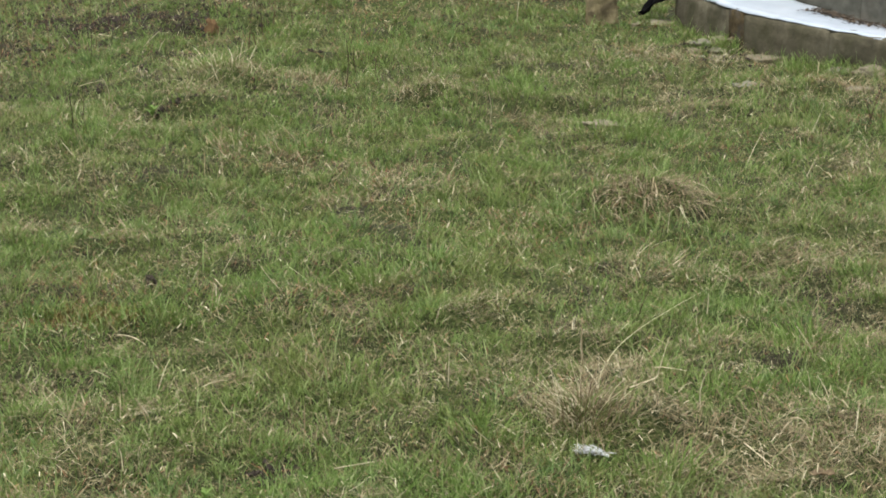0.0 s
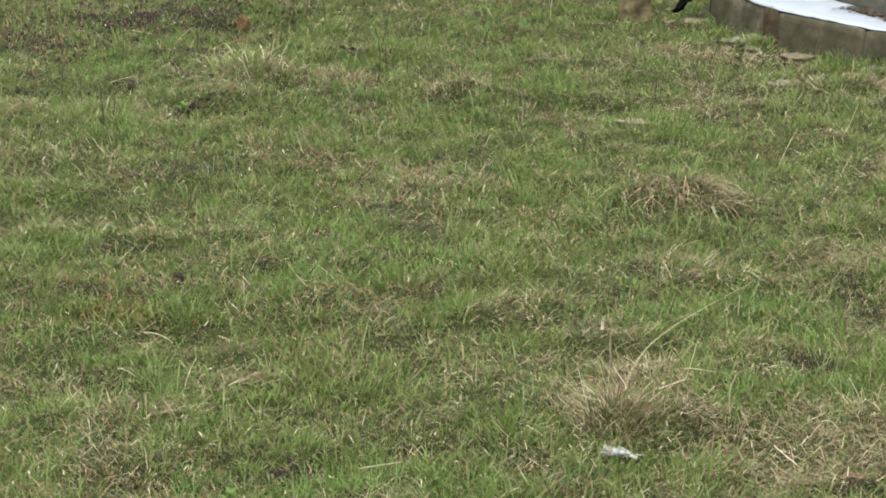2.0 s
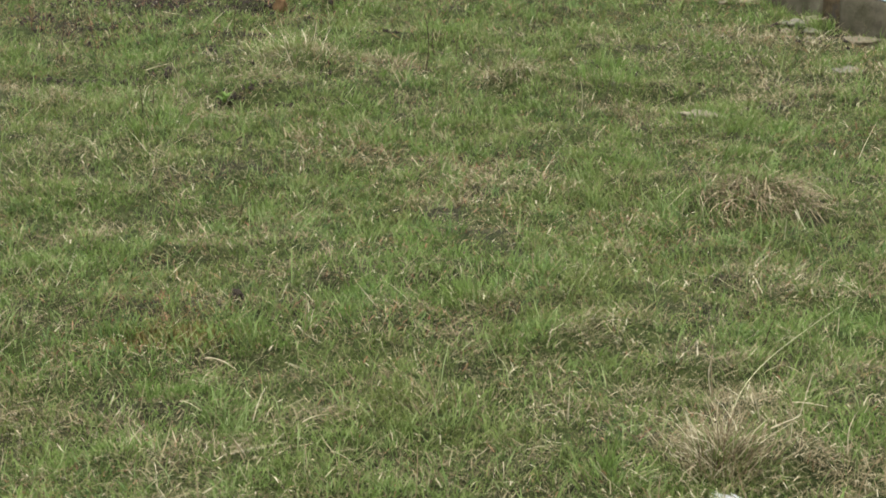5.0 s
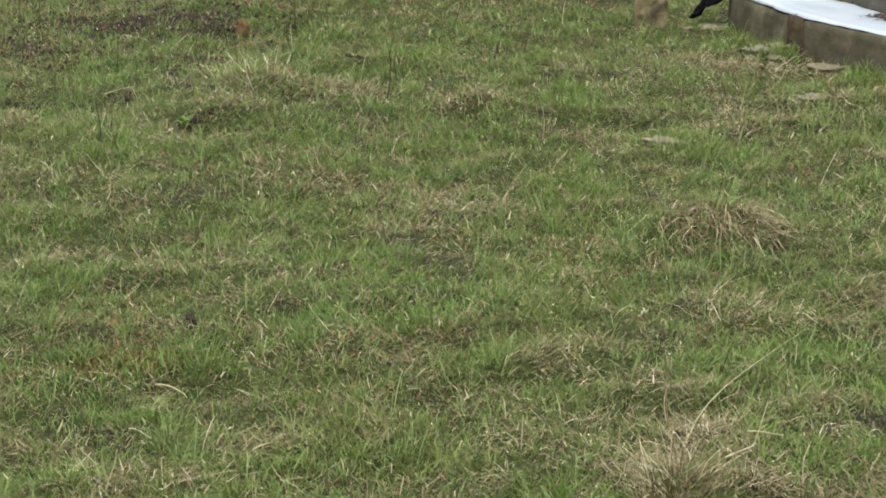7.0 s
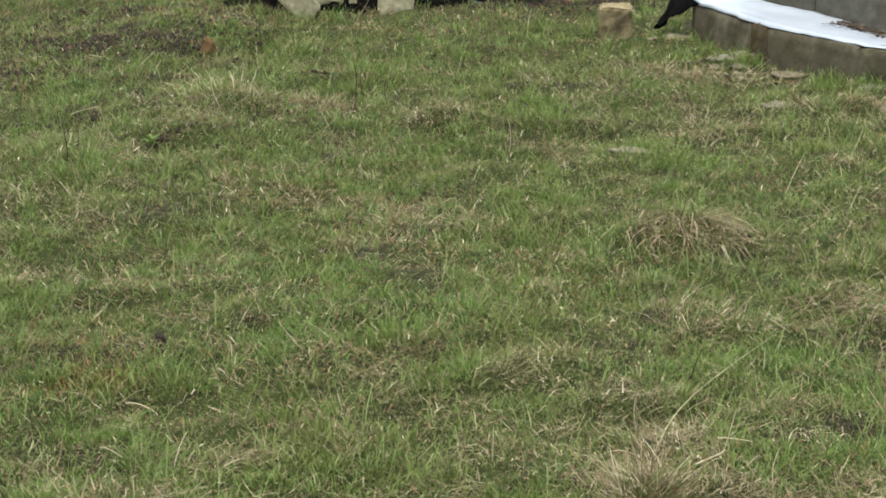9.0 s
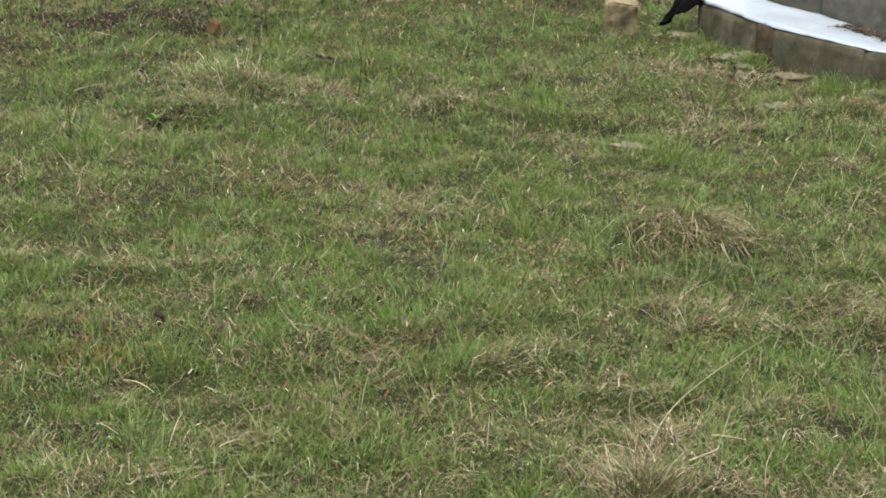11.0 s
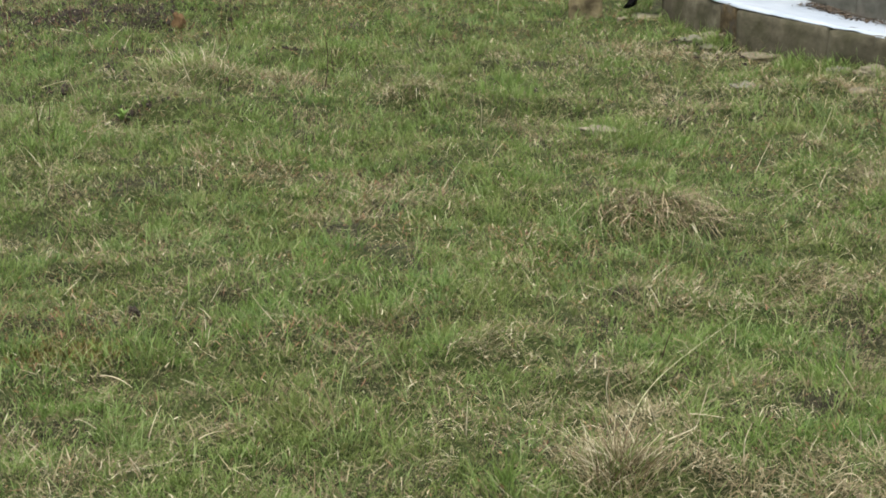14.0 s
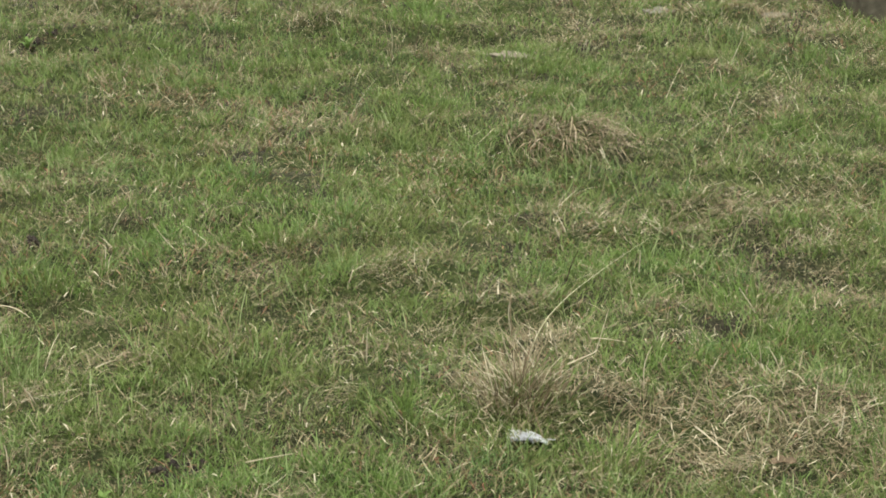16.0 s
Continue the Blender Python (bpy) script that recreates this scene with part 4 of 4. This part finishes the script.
def black_flap(owner):
    """The film's black underlay, hanging over the corner in folds."""
    bm = bmesh.new()
    spine = [Vector(p) for p in ((1.09, 8.62, 0.18), (1.07, 8.64, 0.192), (1.04, 8.66, 0.188), (1.01, 8.66, 0.172), (0.985, 8.66, 0.135), (0.955, 8.66, 0.085), (0.925, 8.66, 0.05))]
    half = (0.035, 0.055, 0.075, 0.075, 0.058, 0.034, 0.01)
    rows = []
    for i, (p, h) in enumerate(zip(spine, half)):
        rows.append([bm.verts.new(p + Vector((0.014 * math.sin(j * 1.9 + i), h * 2.0 * (j / 8 - 0.1), -h * 1.1 * abs(j / 8 - 0.45) ** 1.2 * 2 + 0.006 * math.sin(j * 2.3 + i * 1.7)))) for j in range(9)])
    for a, c in zip(rows, rows[1:]):
        for j in range(8):
            bm.faces.new((a[j], c[j], c[j + 1], a[j + 1]))
    bmesh.ops.subdivide_edges(bm, edges=bm.edges[:], cuts=2, use_grid_fill=True, smooth=0.6)
    for v in bm.verts:
        v.co += Vector((0.5, 0.3, 1.0)) * 0.009 * noise.noise(v.co * 38) + Vector((0, 0, 0.006)) * noise.noise(v.co * 90)
    ob = part("black_flap", bm, FELT, owner, "black felt underlay folded over the corner", True)
    s = ob.modifiers.new("thickness", "SOLIDIFY")
    s.thickness = 0.005


black_flap(sheet)


def debris():
    k = 600
    x0, y0 = 1.66, 8.3
    u, w = np.abs(rng.normal(0, 0.22, k)) + 0.01, np.abs(rng.normal(0, 0.065, k)) - 0.015
    base = np.stack([x0 + 0.72 * u - 0.7 * w - 0.02, y0 - 0.68 * u - 0.7 * w - 0.02, 0.133 - 0.13 * np.clip(u, 0, 0.25) + 0.09 * w + 0.008 * rng.random(k)], 1)
    ob = blades("leaf_debris", base, 0.012 + 0.028 * rng.random(k), 0.006 + 0.01 * rng.random(k), rng.random(k) * 6.28, 1.25 + 0.3 * rng.random(k), rng.random(k) * 0.5, DEBRIS, twist=rng.random(k) * 3.1)
    tagged(ob, "dark dead leaves and dirt swept against the board", "debris", kind="stuff")


DEBRIS = blade_material("dead_leaf_debris", [(0.0, (0.02, 0.017, 0.012)), (0.6, (0.06, 0.045, 0.03)), (1.0, (0.16, 0.12, 0.08))], 0.8, 0.05)
debris()


# ---- stone stack at the back of the meadow ----
def stack():
    z0 = gz(-0.66, 9.2) - 0.03
    squared_stone((-0.72, 9.14, gz(-0.72, 9.14) - 0.06), (0.11, 0.08, 0.36), STACK_STONE, "grey stone slab leaning askew against the stack", "stack_stone", 6, (0, -46), 5)
    squared_stone((-0.54, 9.37, z0 + 0.05), (0.15, 0.1, 0.24), STACK_STONE, "pale yellowish shell-limestone block in the stack", "stack_stone", 2, (0, 0), 6)
    squared_stone((-0.425, 9.38, z0 + 0.05), (0.06, 0.1, 0.24), STACK_STONE, "grey stone block in the stack", "stack_stone", -3, (0, 0), 7)
    squared_stone((-0.215, 9.24, z0 - 0.01), (0.15, 0.14, 0.26), STACK_STONE, "tan shell-limestone block with chiselled face", "stack_stone", 3, (0, 2), 8, 0.018)
    # added block whose near-black colour stands for shade between the stones
    squared_stone((-0.35, 9.58, z0 - 0.02), (0.98, 0.5, 0.27), PANEL_AND_SHADE_DARK, "near-black block painted as the shade in the gaps behind the stones", "dark_block", 0, (0, 0), 9)
    panel = thing("metal_panel", (0.02, 9.36, z0 + 0.02), "dark old metal panel leaning back, with a bright lower rim", "metal panel")
    for name, low, high, mat, front in (("sheet", 0.0, 0.3, PANEL_AND_SHADE_DARK, 0.0), ("rim", -0.007, 0.0, SHEET_METAL, -0.006)):
        bm = bmesh.new()
        rows = []
        for i in range(31):
            u = i / 30
            x, zl = -0.16 + 0.34 * u, 0.085 - 0.06 * u + 0.012 * math.sin(u * 3.1)
            rows.append([bm.verts.new((x, front + 0.25 * v + 0.004 * math.sin(u * 40), zl + v)) for v in (low, (low + high) / 2, high)])
        for a, c in zip(rows, rows[1:]):
            for j in range(2):
                bm.faces.new((a[j], c[j], c[j + 1], a[j + 1]))
        part(name, bm, mat, panel, smooth=True).modifiers.new("thickness", "SOLIDIFY").thickness = 0.006
    # another added block: the shadow below the panel, put into its colour
    squared_stone((0.04, 9.5, z0 - 0.03), (0.36, 0.2, 0.13), PANEL_AND_SHADE_DARK, "near-black block painted as the shadow under the metal sheet", "dark_block", -4, (0, 0), 11)
    # plain dark green blocks on either side of the stack
    squared_stone((0.37, 9.5, z0 - 0.03), (0.32, 0.12, 0.24), DARK_GREEN_BLOCK, "dark green block standing behind the grass", "dark_block", 6, (0, 0), 12)
    squared_stone((-0.9, 9.62, z0 - 0.02), (0.3, 0.12, 0.2), DARK_GREEN_BLOCK, "dark green block beside the stack", "dark_block", -5, (0, 0), 13)


stack()


# ---- small plants and finds ----
def weed(place, size, label):
    w = thing("weed", (*place, gz(*place)), label, "weed")
    for i in range(9):
        bm = bmesh.new()
        rows = []
        for j in range(6):
            t = j / 5
            half = 0.22 * size * math.sin(math.pi * min(t * 0.92 + 0.08, 1)) ** 0.8
            zz = size * (0.75 * t - 0.45 * t * t)
            rows.append((bm.verts.new((size * t, -half, zz + 0.12 * half)), bm.verts.new((size * t, 0, zz - 0.15 * half)), bm.verts.new((size * t, half, zz + 0.12 * half))))
        for a, c in zip(rows, rows[1:]):
            bm.faces.new((a[0], c[0], c[1], a[1])), bm.faces.new((a[1], c[1], c[2], a[2]))
        leaf = part("leaf", bm, WEED, w, smooth=True)
        leaf.matrix_basis = pose(0, 0, 0.006 + 0.003 * i, 0, -10 - 5 * (i % 4), 137.5 * i)


weed((-1.0, 6.71), 0.034, "light green leafy weed rosette on bare soil")
weed((-0.394, 3.305), 0.022, "low green weed rosette among dead grass")


def moss_patch(place, radius, k=600):
    x0, y0 = place
    x, y = x0 + rng.normal(0, 0.6, k) * radius * 1.3, y0 + rng.normal(0, 0.5, k) * radius
    ob = blades("moss_patch", np.stack([x, y, ground_z(x, y) - 0.002], 1), 0.012 + 0.014 * rng.random(k), 0.003 + 0.002 * rng.random(k), rng.random(k) * 6.283, 0.2 + 0.7 * rng.random(k),
                rng.random(k) * 0.5, MOSS)
    tagged(ob, "orange-brown cushion of moss", "moss", kind="stuff")


moss_patch((-0.8, 4.37), 0.08, 900)


def white_feather(place):
    f = thing("feather", (*place, gz(*place) + 0.007), "small white downy feather lying in the grass", "feather")
    f.rotation_euler = (radians(6), radians(-4), radians(176))
    bm = bmesh.new()
    k = 14
    rows = []
    for i in range(k + 1):
        t = i / k
        half = 0.009 * (0.25 + 0.75 * math.sin(math.pi * min(t * 0.75 + 0.2, 1)))
        arch = 0.008 * math.sin(math.pi * t)
        rows.append([bm.verts.new((0.06 * (t - 0.4), s * half, arch + 0.004 * (1 - abs(s)))) for s in (-1, -0.5, 0, 0.5, 1)])
    for a, c in zip(rows, rows[1:]):
        for j in range(4):
            bm.faces.new((a[j], c[j], c[j + 1], a[j + 1]))
    v = part("vane", bm, FEATHER, f, smooth=True)
    v.modifiers.new("thickness", "SOLIDIFY").thickness = 0.002
    q = 150
    side = rng.choice([-1, 1], q)
    base = np.stack([-0.015 + 0.05 * rng.random(q), side * 0.008 * rng.random(q), 0.003 + 0.009 * rng.random(q)], 1)
    blades("barbs", base, 0.012 + 0.02 * rng.random(q), 0.0016 + 0.001 * rng.random(q), side * (0.1 + rng.random(q) * 0.8), 1.15 + 0.45 * rng.random(q), rng.random(q) * 0.3, FEATHER, f)
    bm = bmesh.new()
    bmesh.ops.create_cone(bm, cap_ends=True, segments=8, radius1=0.0012, radius2=0.0005, depth=0.075, matrix=pose(0.0, 0, 0.008, 0, 90, 0))
    part("quill", bm, FEATHER, f, smooth=True)


white_feather((0.388, 3.51))


def dead_leaf(place, size, turn, label):
    """A fallen leaf, curled up along its edges."""
    bm = bmesh.new()
    rows = []
    for i in range(11):
        t = i / 10
        half = size * 0.24 * math.sin(math.pi * (0.06 + 0.88 * t)) ** 0.6 * (1 + 0.15 * math.sin(17 * t))
        rows.append([bm.verts.new((size * (t - 0.5), half * c, 0.008 + 0.05 * size * math.sin(t * 3.0) + 0.3 * half * c * c + 0.05 * size * math.sin(11 * t + 4 * c))) for c in (-1, -0.5, 0, 0.5, 1)])
    for a, c in zip(rows, rows[1:]):
        for j in range(4):
            bm.faces.new((a[j], c[j], c[j + 1], a[j + 1]))
    ob = part("dead_leaf", bm, LEAF, None, label, True)
    ob.modifiers.new("thickness", "SOLIDIFY").thickness = 0.001
    ob.matrix_world = pose(place[0], place[1], gz(*place) + 0.006, 4, -3, turn)
    tagged(ob, "", "leaf", "dead leaves")


LEAF = surface("brown_dead_leaf", (0.1, 0.072, 0.04), (0.17, 0.125, 0.072), (0.26, 0.2, 0.12), 120, 0.8)
dead_leaf((0.82, 3.352), 0.05, -8, "orange-brown dead leaf in flattened straw")
